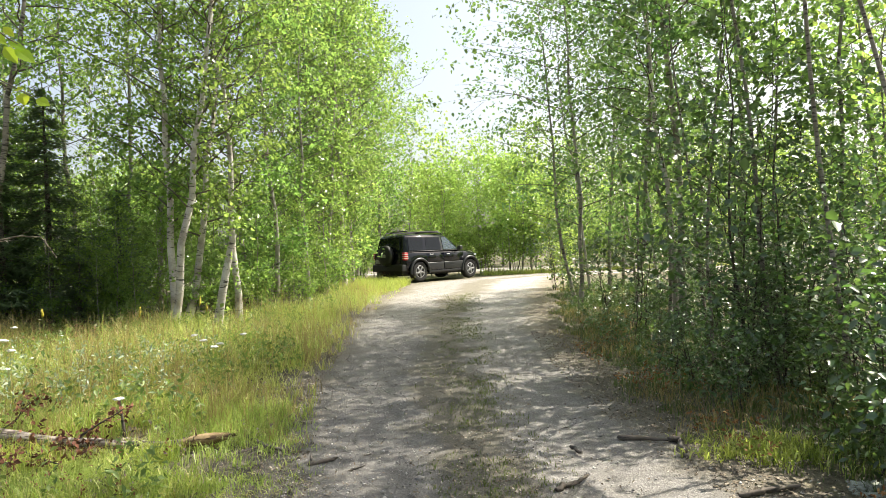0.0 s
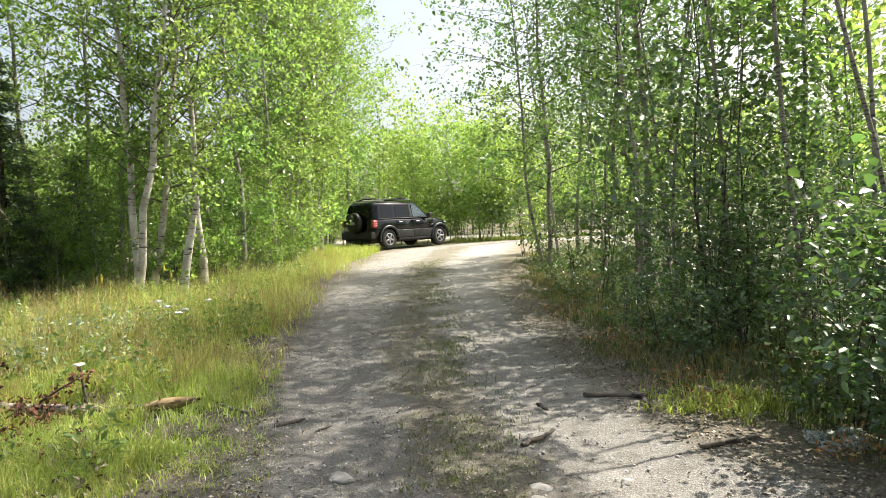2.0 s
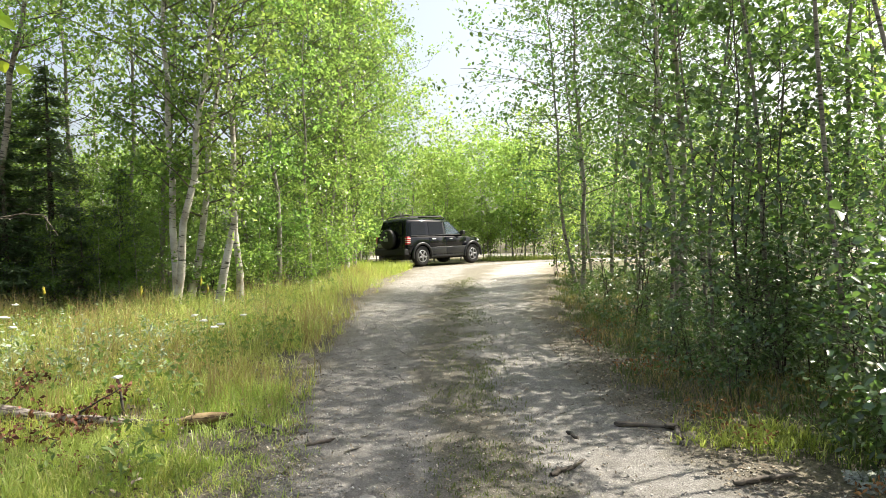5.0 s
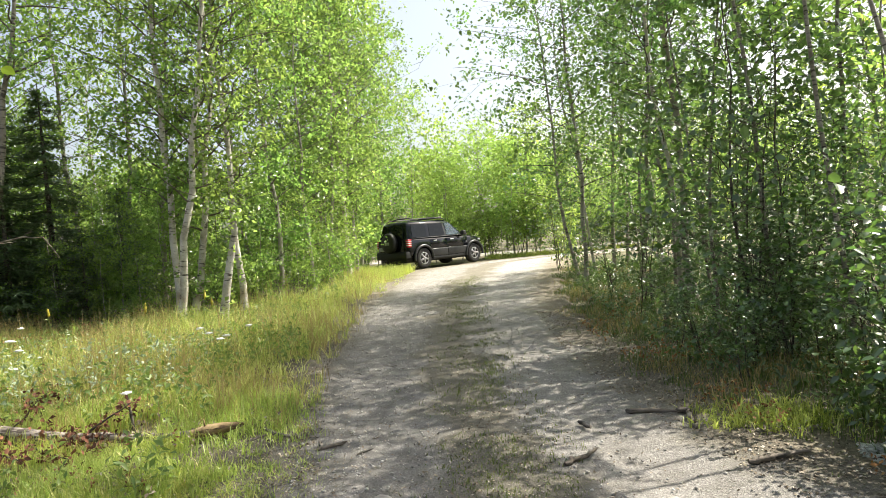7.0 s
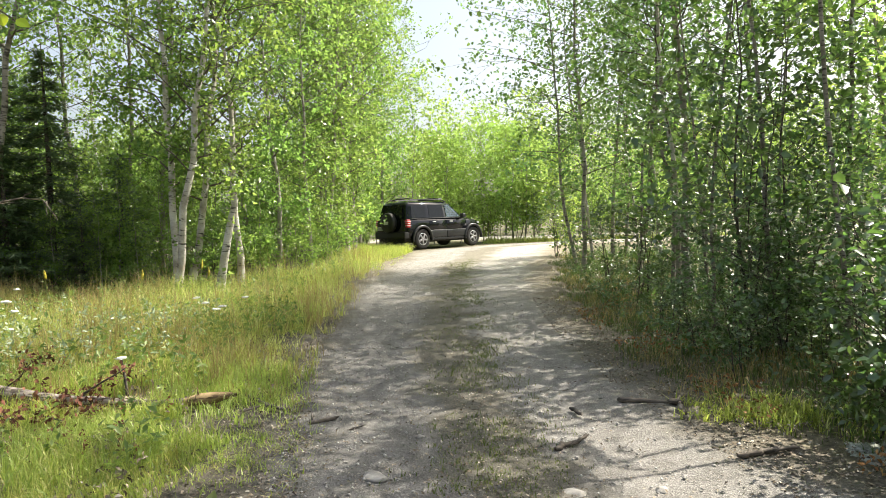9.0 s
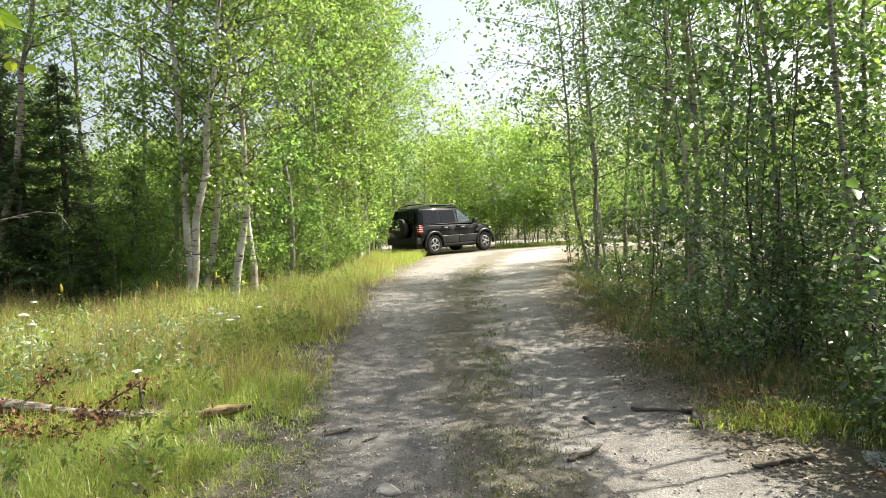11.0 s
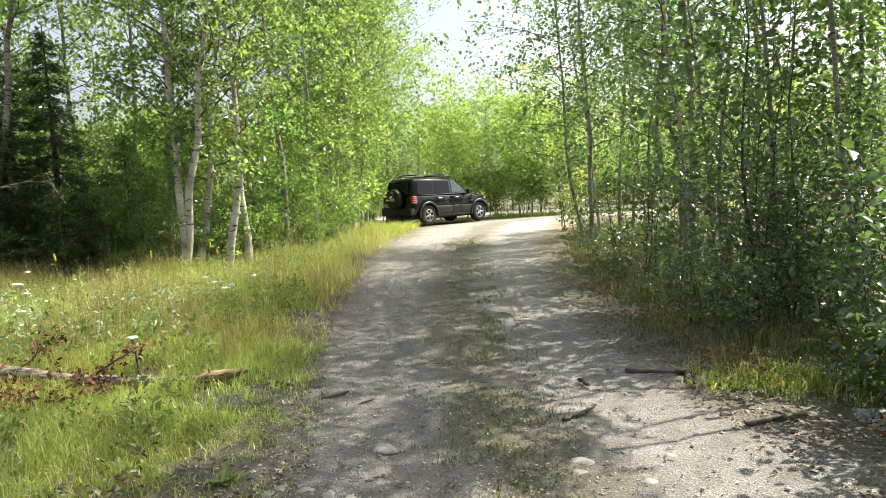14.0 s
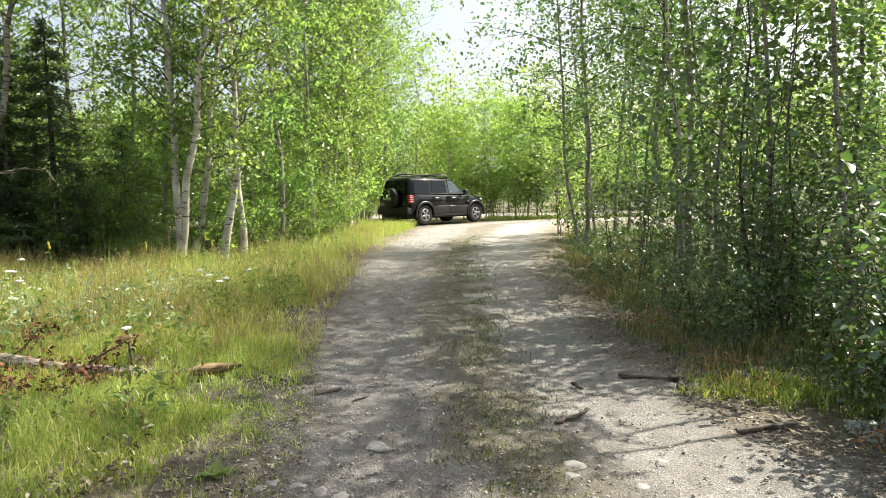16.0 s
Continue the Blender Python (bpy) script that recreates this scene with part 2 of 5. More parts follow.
M_RUST = island_material("rust_leaf", [(0, (0.20, 0.08, 0.025)), (0.6, (0.34, 0.16, 0.05)), (1, (0.45, 0.30, 0.12))], 0.8)
M_FORB = leaf_material("weed_leaf", (0.08, 0.13, 0.03), (0.14, 0.20, 0.05), (0.24, 0.28, 0.09), (0.34, 0.44, 0.08), 0.45, 0.38)
M_SILVER = leaf_material("silvery_leaf", (0.22, 0.27, 0.16), (0.34, 0.40, 0.26), (0.52, 0.56, 0.42), (0.34, 0.44, 0.20), 0.5, 0.3)
M_STICK = bark_material("stick_bark", (0.22, 0.185, 0.155), (0.07, 0.058, 0.047), 0.44)
M_LITTER = island_material("leaf_litter", [(0, (0.08, 0.06, 0.04)), (0.4, (0.19, 0.145, 0.095)), (0.75, (0.33, 0.275, 0.195)), (1, (0.5, 0.46, 0.39))])
M_DEADLEAF = island_material("dead_leaf", [(0, (0.07, 0.025, 0.014)), (0.6, (0.15, 0.055, 0.03)), (1, (0.24, 0.11, 0.06))], 0.95)
M_PEBBLE = island_material("pebble", [(0, (0.20, 0.19, 0.175)), (0.6, (0.36, 0.34, 0.31)), (1, (0.56, 0.54, 0.50))], 0.85)
M_STONE = plain("field_stone", (0.36, 0.34, 0.31), 0.9, grain=25, amount=0.3, relief=0.5)
M_LICHEN = plain("lichen", (0.42, 0.44, 0.37), 0.95, grain=50, amount=0.35, relief=0.6)
M_WHITE = plain("white_petal", (0.78, 0.78, 0.72), 0.7, grain=80, amount=0.1)
M_YELLOW = plain("yellow_petal", (0.45, 0.38, 0.04), 0.7, grain=80, amount=0.15)


# ---- mesh tools ----
def mesh_np(name, V, F):
    """A mesh from numpy arrays: vertices (n, 3), faces (m, k)."""
    V, F = np.ascontiguousarray(V, np.float32), np.ascontiguousarray(F, np.int32)
    me = bpy.data.meshes.new(name)
    me.vertices.add(len(V))
    me.vertices.foreach_set("co", V.ravel())
    me.loops.add(F.size)
    me.loops.foreach_set("vertex_index", F.ravel())
    me.polygons.add(len(F))
    me.polygons.foreach_set("loop_start", np.arange(len(F), dtype=np.int32) * F.shape[1])
    me.update(calc_edges=True)
    return me


def smooth(me):
    me.polygons.foreach_set("use_smooth", np.ones(len(me.polygons), bool))
    return me


def add_mesh(name, me, material, parent=None, label=""):
    me.materials.append(material)
    ob = new(name, me)
    ob.parent = parent
    if label:
        ob["label"] = label
    return ob


def part(name, bm, material, parent, label=""):
    me = bpy.data.meshes.new(name)
    bm.normal_update()
    bm.to_mesh(me)
    bm.free()
    return add_mesh(name, me, material, parent, label)


def unit(v):
    return v / np.maximum(np.linalg.norm(v, axis=-1, keepdims=True), 1e-9)


def tube(pts, radii, sides=7):
    pts, radii = np.asarray(pts, float), np.asarray(radii, float)
    tang = unit(np.gradient(pts, axis=0))
    ref = np.array([0.31, 0.95, 0.05]) if abs(tang[0] @ np.array([0.31, 0.95, 0.05])) < 0.9 else np.array([0, 0, 1.0])
    u = unit(np.cross(tang, ref))
    v = np.cross(tang, u)
    a = np.linspace(0, 2 * np.pi, sides, endpoint=False)
    ring = np.cos(a)[None, :, None] * u[:, None] + np.sin(a)[None, :, None] * v[:, None]
    V = (pts[:, None] + ring * radii[:, None, None]).reshape(-1, 3)
    i, j = np.meshgrid(np.arange(len(pts) - 1), np.arange(sides), indexing="ij")
    k = (j + 1) % sides
    F = np.stack([i * sides + j, i * sides + k, (i + 1) * sides + k, (i + 1) * sides + j], -1).reshape(-1, 4)
    return V, F


def join(pieces):
    Vs, Fs, o = [], [], 0
    for V, F in pieces:
        Vs.append(V), Fs.append(F + o)
        o += len(V)
    return np.concatenate(Vs), np.concatenate(Fs)


def leaves_at(rng, P, size, up=0.8, ratio=0.68, spread=1.0, oval=False):
    """Folded leaves with a midrib at the places P: pointed with four corners, or oval with six."""
    n = len(P)
    nrm = unit(rng.normal(0, spread, (n, 3)) + np.array([0, 0, up]))
    d = unit(np.cross(nrm, rng.normal(0, 1, (n, 3))))
    s = np.cross(nrm, d)
    L = size * rng.uniform(0.7, 1.3, (n, 1))
    W = L * ratio * 0.5
    drop = np.array([0, 0, -0.12])
    base, tip = P - d * L * 0.5, P + d * L * 0.5 + drop * L
    lft, rgt = P - d * L * 0.05 + s * W + nrm * W * 0.3, P - d * L * 0.05 - s * W + nrm * W * 0.3
    if oval:
        lf2, rg2 = P + d * L * 0.26 + s * W * 0.7 + nrm * W * 0.2 + drop * L * 0.4, P + d * L * 0.26 - s * W * 0.7 + nrm * W * 0.2 + drop * L * 0.4
        lft, rgt = lft - d * L * 0.14, rgt - d * L * 0.14
        V = np.stack([base, lft, lf2, tip, rg2, rgt], 1).reshape(-1, 3)
        k = np.arange(n)[:, None] * 6
        return V, np.concatenate([k + np.array([0, 3, 2, 1]), k + np.array([0, 5, 4, 3])], 1).reshape(-1, 4)
    V = np.stack([base, lft, tip, rgt], 1).reshape(-1, 3)
    k = np.arange(n)[:, None] * 4
    F = np.concatenate([k + np.array([0, 2, 1]), k + np.array([0, 3, 2])], 1).reshape(-1, 3)
    return V, F


def blades_at(rng, P, height, width, bend=0.45):
    """Grass blades rooted at P: two quads' worth of triangles and a tip, bent over."""
    n = len(P)
    h = height * rng.uniform(0.4, 1.5, (n, 1)) if np.isscalar(height) else height[:, None] * rng.uniform(0.4, 1.5, (n, 1))
    a = rng.uniform(0, 2 * np.pi, n)
    out = np.stack([np.cos(a), np.sin(a), np.zeros(n)], 1)
    b = rng.uniform(0, 2 * np.pi, n)
    side = np.stack([np.cos(b), np.sin(b), np.zeros(n)], 1)
    w = width * rng.uniform(0.6, 1.4, (n, 1))
    lean = bend * rng.uniform(0.1, 1.3, (n, 1))
    up = np.array([0, 0, 1.0])
    mid = P + up * h * 0.55 + out * h * lean * 0.3
    tip = P + up * h * (1 - 0.35 * lean) + out * h * lean
    V = np.stack([P - side * w * 0.5, P + side * w * 0.5, mid - side * w * 0.4, mid + side * w * 0.4, tip], 1).reshape(-1, 3)
    k = np.arange(n)[:, None] * 5
    F = np.concatenate([k + np.array([0, 1, 3]), k + np.array([0, 3, 2]), k + np.array([2, 3, 4])], 1).reshape(-1, 3)
    return V, F


# ---- the lie of the land ----
def gz(x, y):
    s = np.clip((np.asarray(y, float) - 6) / 17, 0, 1)
    return 0.36 * s * s * (3 - 2 * s) + 0.0 * np.asarray(x, float)


EDGE_Y = [-6, 3.3, 5, 6.5, 8.2, 10.9, 13.7, 16.9, 20, 22.6]
EDGE_L = [-1.0, -0.95, -1.15, -1.45, -1.62, -1.7, -1.75, -1.6, -1.3, -1.0]
EDGE_R = [2.1, 2.0, 1.72, 1.58, 1.55, 1.62, 1.85, 2.25, 3.0, 3.7]


def left_edge(y):
    return np.interp(y, EDGE_Y, EDGE_L)


def right_edge(y):
    return np.interp(y, EDGE_Y, EDGE_R)


def wood_front(x):
    """How far back the wood begins behind the meadow."""
    return np.interp(x, [-14, -9, -7, -5, -4.2, -3.4, -2.9, -2.5], [11.6, 12.0, 12.3, 12.8, 13.6, 15.4, 18.6, 22.5])


def ground_z(x, y):
    """Ground: smooth rise towards the parking place, humps beside the track."""
    x, y = np.asarray(x, float), np.asarray(y, float)
    d = np.maximum(np.maximum(left_edge(y) - x, x - right_edge(y)), 0)
    w = np.clip(d / 1.5, 0, 1) * np.clip((26 - y) / 4, 0, 1)
    return gz(x, y) + w * (0.05 * np.sin(x * 1.7 + y * 0.6) * np.cos(y * 1.1 - x * 0.4) + 0.03 * np.sin(3.1 * x - 2.3 * y) + 0.03)


def make_ground():
    xs = np.concatenate([[-900, -400, -150, -70, -35, -22], np.arange(-16, 14.01, 0.25), [18, 24, 36, 70, 150, 400, 900]])
    ys = np.concatenate([[-900, -300, -100, -40, -15], np.arange(-6, 34.01, 0.25), [38, 44, 60, 100, 200, 500, 1500]])
    X, Y = np.meshgrid(xs, ys)
    rng = np.random.default_rng(3)
    Z = ground_z(X, Y) + rng.normal(0, 0.006, X.shape) - 0.02
    far = (Y > 60) | (np.abs(X) > 30)
    Z = np.where(far, 0.2, Z)
    V = np.stack([X, Y, Z], -1).reshape(-1, 3)
    i, j = np.meshgrid(np.arange(len(ys) - 1), np.arange(len(xs) - 1), indexing="ij")
    w = len(xs)
    F = np.stack([i * w + j, i * w + j + 1, (i + 1) * w + j + 1, (i + 1) * w + j], -1).reshape(-1, 4)
    ob = add_mesh("ground", smooth(mesh_np("ground", V, F)), M_SOIL)
    tagged(ob, "forest floor of soil, moss and dry leaf litter", "ground", kind="structure")


def strip(name, L, R, across, step, material, label, lift=0.02, ragged=0.12, rut=0.0, seed=5):
    """A road between two edge lines, with ragged edges and, for rut above 0, two worn wheel tracks."""
    L, R = np.array(L, float), np.array(R, float)
    mid = (L + R) / 2
    s = np.concatenate([[0], np.cumsum(np.linalg.norm(np.diff(mid, axis=0), axis=1))])
    ss = np.arange(0, s[-1], step)
    rng = np.random.default_rng(seed)

    def along(P):
        Q = np.stack([np.interp(ss, s, P[:, 0]), np.interp(ss, s, P[:, 1])], 1)
        k = np.ones(9) / 9
        pad = np.pad(Q, ((4, 4), (0, 0)), mode="edge")
        return np.stack([np.convolve(pad[:, i], k, "valid") for i in (0, 1)], 1)
    l, r = along(L), along(R)
    d = unit(r - l)
    wob = lambda: np.convolve(rng.normal(0, 1, len(ss) + 4), [0.2, 0.6, 1, 0.6, 0.2], "valid")[:, None] * ragged * 0.6
    l, r = l + d * wob(), r + d * wob()
    u = np.linspace(0, 1, across)
    P = l[:, None] * (1 - u)[None, :, None] + r[:, None] * u[None, :, None]
    prof = lift - rut * (np.exp(-((u - 0.33) / 0.08) ** 2) + np.exp(-((u - 0.68) / 0.08) ** 2)) - (lift + 0.03) * (np.abs(u - 0.5) > 0.495)
    Z = gz(P[..., 0], P[..., 1]) + prof[None] + rng.normal(0, 0.004, P.shape[:2])
    V = np.concatenate([P, Z[..., None]], -1).reshape(-1, 3)
    i, j = np.meshgrid(np.arange(len(ss) - 1), np.arange(across - 1), indexing="ij")
    F = np.stack([i * across + j, i * across + j + 1, (i + 1) * across + j + 1, (i + 1) * across + j], -1).reshape(-1, 4)
    me = smooth(mesh_np(name, V, F))
    uvs = np.stack(np.meshgrid(ss, u, indexing="ij")[::-1], -1).reshape(-1, 2)[F.ravel()]
    me.uv_layers.new(name="UVMap").data.foreach_set("uv", uvs.astype(np.float32).ravel())
    ob = add_mesh(name, me, material)
    return tagged(ob, label, "road", kind="structure")


def make_roads():
    tail_l = [(-0.3, 24.3), (1.3, 26.0), (4, 27.3), (7.5, 28.0), (20, 28.4)]
    tail_r = [(4.3, 23.9), (5.3, 24.4), (6.5, 24.8), (8.5, 25.0), (20, 25.2)]
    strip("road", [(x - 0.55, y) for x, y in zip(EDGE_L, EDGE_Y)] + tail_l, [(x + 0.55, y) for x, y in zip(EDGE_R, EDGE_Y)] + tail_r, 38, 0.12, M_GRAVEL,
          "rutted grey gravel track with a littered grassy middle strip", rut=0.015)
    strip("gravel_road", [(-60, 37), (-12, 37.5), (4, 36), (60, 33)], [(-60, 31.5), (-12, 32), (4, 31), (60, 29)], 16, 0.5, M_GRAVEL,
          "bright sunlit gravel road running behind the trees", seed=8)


# ---- trees ----
def bent_line(rng, a, b, n, wobble):
    t = np.linspace(0, 1, n)[:, None]
    w = np.cumsum(rng.normal(0, 1, (n, 3)), 0)
    w = (w - w[0]) - t * (w[-1] - w[0])
    return a + (b - a) * t + w * wobble * np.array([1, 1, 0.2])


def woody(tree, trunk, limbs, bark):
    """Trunk and limbs in one mesh, the limbs with darker bark."""
    V, F = join([trunk, limbs])
    me = smooth(mesh_np("trunk", V, F))
    add_mesh("trunk", me, bark, tree)
    me.materials.append(bark if bark is M_DARKBARK else M_TWIG)
    me.polygons.foreach_set("material_index", (np.arange(len(F)) >= len(trunk[1])).astype(np.int32))


def make_tree(name, seed, height, r0, crown_base, limbs, leaves, leaf, bark, leaf_mat, reach=1.5, clump=0.22, rise=0.75, stems=1, sides=8, flat=0.8, oval=False):
    """A tapered trunk (or several stems), limbs that rise from it with twigs, and a crown of clumps of leaves."""
    rng = np.random.default_rng(seed)
    tree = new(name)
    trunk, branch, tips = [], [], []
    for s in range(stems):
        a = np.array([0, 0, -0.15]) if stems == 1 else np.array([*rng.normal(0, 0.10, 2), -0.15])
        h = height * (1 if s == 0 else rng.uniform(0.65, 0.98))
        b = np.array([*rng.normal(0, 0.03 * h if stems == 1 else 0.13 * h, 2), h])
        line = bent_line(rng, a, b, 12, 0.055 * height / 8)
        rad = r0 * (1 - np.linspace(0, 1, 12) ** 1.15 * 0.9) * (1 if s == 0 else rng.uniform(0.6, 0.9))
        rad[0] *= 1.35
        trunk.append(tube(line, rad, sides))
        zs = line[:, 2]
        per = max(3, limbs // stems)
        for k in range(per):
            f = (k + rng.uniform(0, 1)) / per
            z = crown_base + (h * 0.97 - crown_base) * f ** 0.9
            p = np.array([np.interp(z, zs, line[:, i]) for i in range(3)])
            az = k * 2.4 + rng.uniform(-0.5, 0.5)
            shape = 0.35 + 1.1 * f * (1 - f) * 2.2
            length = reach * shape * rng.uniform(0.6, 1.25)
            up = rise * rng.uniform(0.5, 1.3)
            end = p + length * np.array([np.cos(az), np.sin(az), up])
            limb = bent_line(rng, p, end, 6, 0.06 * length)
            limb[:, 2] -= 0.15 * length * np.linspace(0, 1, 6) ** 2
            rr = max(0.006, r0 * 0.28 * (1 - 0.6 * f))
            branch.append(tube(limb, rr * np.linspace(1, 0.25, 6), 4))
            for q in range(3):
                t = rng.uniform(0.25, 1.0)
                o = np.array([np.interp(t, np.linspace(0, 1, 6), limb[:, i]) for i in range(3)])
                e = o + rng.normal(0, 0.32 * length, 3) * np.array([1, 1, 0.7]) + np.array([0, 0, 0.03])
                branch.append(tube([o, (o + e) / 2 + rng.normal(0, 0.03, 3), e], rr * 0.4 * np.linspace(1, 0.4, 3), 3))
                tips.append((o + (e - o) * 0.6, 0.8)), tips.append((e, 1.0))
            tips.append((end, 1.2))
    woody(tree, join(trunk), join(branch), bark)
    C = np.array([t[0] for t in tips])
    w = np.array([t[1] for t in tips])
    which = rng.choice(len(C), leaves, p=w / w.sum())
    P = C[which] + rng.normal(0, clump, (leaves, 3)) * np.array([1, 1, 0.75])
    P[:, 2] = np.maximum(P[:, 2], 0.08)
    V, F = leaves_at(rng, P, leaf, flat, oval=oval)
    add_mesh("crown", mesh_np("crown", V, F), leaf_mat, tree)
    return tree


def make_spruce(seed, height, spread):
    """A spruce: straight trunk, whorls of drooping boughs set with needle sprays."""
    rng = np.random.default_rng(seed)
    tree = new("spruce_tree")
    line = np.array([[0, 0, -0.2], [0.02, 0, height * 0.5], [0, 0.02, height]])
    stem = tube(line, [0.10, 0.06, 0.01], 8)
    boughs, P, D = [], [], []
    z = 0.25
    while z < height - 0.15:
        f = z / height
        for k in range(7):
            az = rng.uniform(0, 6.283)
            L = spread * (1 - f) ** 0.85 * rng.uniform(0.75, 1.15) + 0.08
            a = np.array([0, 0, z + rng.uniform(-0.08, 0.08)])
            t = np.linspace(0, 1, 5)[:, None]
            out = np.array([np.cos(az), np.sin(az), 0])
            pts = a + out * L * t + np.array([0, 0, 1]) * (-0.28 * L * t + 0.16 * L * t ** 3)
            boughs.append(tube(pts, np.linspace(0.012, 0.003, 5), 3))
            n = int(26 * L) + 5
            tt = rng.uniform(0.12, 1, n)
            side = np.array([-out[1], out[0], 0])
            q = np.stack([np.interp(tt, t[:, 0], pts[:, i]) for i in range(3)], 1)
            sw = rng.uniform(-1, 1, (n, 1)) * 0.30 * L * (1.05 - tt[:, None])
            P.append(q + side * sw)
            D.append(unit(out * 0.8 + side * np.sign(sw) * 0.8 + rng.normal(0, 0.2, (n, 3)) + np.array([0, 0, -0.25])))
        z += 0.17 + 0.05 * f
    woody(tree, stem, join(boughs), M_DARKBARK)
    P, D = np.concatenate(P), np.concatenate(D)
    rep = 3
    P, D = np.repeat(P, rep, 0) + rng.normal(0, 0.035, (len(P) * rep, 3)), np.repeat(D, rep, 0)
    D = unit(D + rng.normal(0, 0.25, D.shape))
    S = unit(np.cross(D, np.array([0, 0, 1.0]) + rng.normal(0, 0.4, D.shape)))
    L = rng.uniform(0.09, 0.2, (len(P), 1))
    V = np.stack([P - S * 0.016, P + S * 0.016, P + D * L], 1).reshape(-1, 3)
    add_mesh("crown", mesh_np("crown", V, np.arange(len(V)).reshape(-1, 3)), M_NEEDLE, tree)
    return tree


class Kind:
    """One kind of plant: the first planting uses the built tree itself, the next ones are copies."""

    def __init__(self, tree):
        self.tree, self.used = tree, False

    def plant(self, x, y, turn=0.0, size=1.0, lean=(0.0, 0.0), label="", category="tree", group=""):
        m = Matrix.Translation((x, y, float(ground_z(x, y)) - 0.02))
        ax = Vector((-lean[1], lean[0], 0))
        if ax.length > 1e-4:
            m = m @ Matrix.Rotation(ax.length, 4, ax.normalized())
        m = m @ Matrix.Rotation(turn, 4, "Z") @ Matrix.Scale(size, 4)
        if self.used:
            ob = copy_thing(self.tree, m)
        else:
            ob, self.used = self.tree, True
            ob.matrix_basis = m
        return tagged(ob, label, category, group)


def make_woods():
    rng = np.random.default_rng(11)
    birch = [Kind(make_tree("birch_tree", 20 + i, 10.5, 0.085, 2.0, 40, 4700, 0.094, M_BIRCH, M_LEAF, 2.0, 0.13)) for i in range(3)]
    aspen = [Kind(make_tree("aspen_tree", 40 + i, 8.8, 0.055, 1.0, 40, 4300, 0.095, M_ASPEN, M_LEAF, 1.8, 0.13)) for i in range(4)]
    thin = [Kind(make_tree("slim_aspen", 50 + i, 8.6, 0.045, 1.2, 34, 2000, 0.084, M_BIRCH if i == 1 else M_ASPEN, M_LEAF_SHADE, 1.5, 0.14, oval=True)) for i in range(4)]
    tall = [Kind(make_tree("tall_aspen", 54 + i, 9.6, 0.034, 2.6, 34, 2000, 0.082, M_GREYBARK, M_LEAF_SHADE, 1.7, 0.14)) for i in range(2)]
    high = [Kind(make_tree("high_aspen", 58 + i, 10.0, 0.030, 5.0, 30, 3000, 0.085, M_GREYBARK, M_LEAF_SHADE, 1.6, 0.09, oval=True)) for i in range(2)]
    dark = [Kind(make_tree("dark_aspen", 64, 11.5, 0.085, 5.0, 28, 2600, 0.085, M_GREYBARK, M_LEAF, 1.7, 0.15))]
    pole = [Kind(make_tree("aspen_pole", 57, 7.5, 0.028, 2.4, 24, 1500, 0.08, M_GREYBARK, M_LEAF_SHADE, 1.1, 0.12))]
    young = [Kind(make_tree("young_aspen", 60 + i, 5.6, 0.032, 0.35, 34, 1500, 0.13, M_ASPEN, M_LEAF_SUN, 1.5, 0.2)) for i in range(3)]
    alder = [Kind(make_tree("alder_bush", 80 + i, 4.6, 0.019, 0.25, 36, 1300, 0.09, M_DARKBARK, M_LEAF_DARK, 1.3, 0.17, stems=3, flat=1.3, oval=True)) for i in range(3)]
    shrub = [Kind(make_tree("shrub", 100 + i, 1.7, 0.012, 0.15, 18, 1000, 0.08, M_DARKBARK, M_LEAF, 0.75, 0.10, stems=4, sides=5)) for i in range(2)]
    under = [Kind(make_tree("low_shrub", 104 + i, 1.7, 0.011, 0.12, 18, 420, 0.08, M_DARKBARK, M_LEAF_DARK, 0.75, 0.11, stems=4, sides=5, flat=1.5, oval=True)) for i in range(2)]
    sapling = [Kind(make_tree("birch_sapling", 66 + i, 5.6, 0.032, 0.35, 30, 2200, 0.092, M_ASPEN, M_LEAF, 1.4, 0.14)) for i in range(2)]
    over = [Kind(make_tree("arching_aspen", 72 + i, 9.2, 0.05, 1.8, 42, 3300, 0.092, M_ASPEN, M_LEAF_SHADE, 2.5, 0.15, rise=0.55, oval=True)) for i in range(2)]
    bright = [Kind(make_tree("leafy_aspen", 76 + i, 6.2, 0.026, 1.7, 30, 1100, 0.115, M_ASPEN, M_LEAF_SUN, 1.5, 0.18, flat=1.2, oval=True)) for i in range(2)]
    spruce = [Kind(make_spruce(120, 6.5, 1.7)), Kind(make_spruce(121, 4.2, 1.4))]
    far = [Kind(make_tree("far_tree", 140 + i, 8.0, 0.07, 0.5, 30, 2400, 0.23, M_ASPEN, M_LEAF_SUN, 2.2, 0.34, sides=6)) for i in range(3)]
    lab_b = "slender white-barked birch with bright green leaves"
    lab_a = "thin grey-barked aspen with a loose green crown"
    lab_y = "young sunlit aspen leafy almost to the ground"
    lab_d = "many-stemmed dark alder bush with glossy leaves"
    lab_s = "low leafy green shrub on the forest floor"

    # the birch clump beside the meadow
    birch[0].plant(-5.15, 12.95, 0.3, 0.95, (0.0, 0.0), lab_b, group="birch clump")
    birch[1].plant(-5.08, 12.6, 1.9, 0.95, (0.17, 0.0), "white birch leaning over the meadow", group="birch clump")
    birch[2].plant(-5.1, 13.2, 4.0, 0.9, (0.12, 0.02), "white birch leaning over the meadow", group="birch clump")
    birch[0].plant(-4.12, 13.5, 2.2, 0.9, (0.0, 0.0), lab_b, group="birch clump")
    # stems at the far end of the thicket beside the track
    thin[1].plant(3.75, 17.0, 0.5, 0.9, (-0.10, 0.0), lab_b)
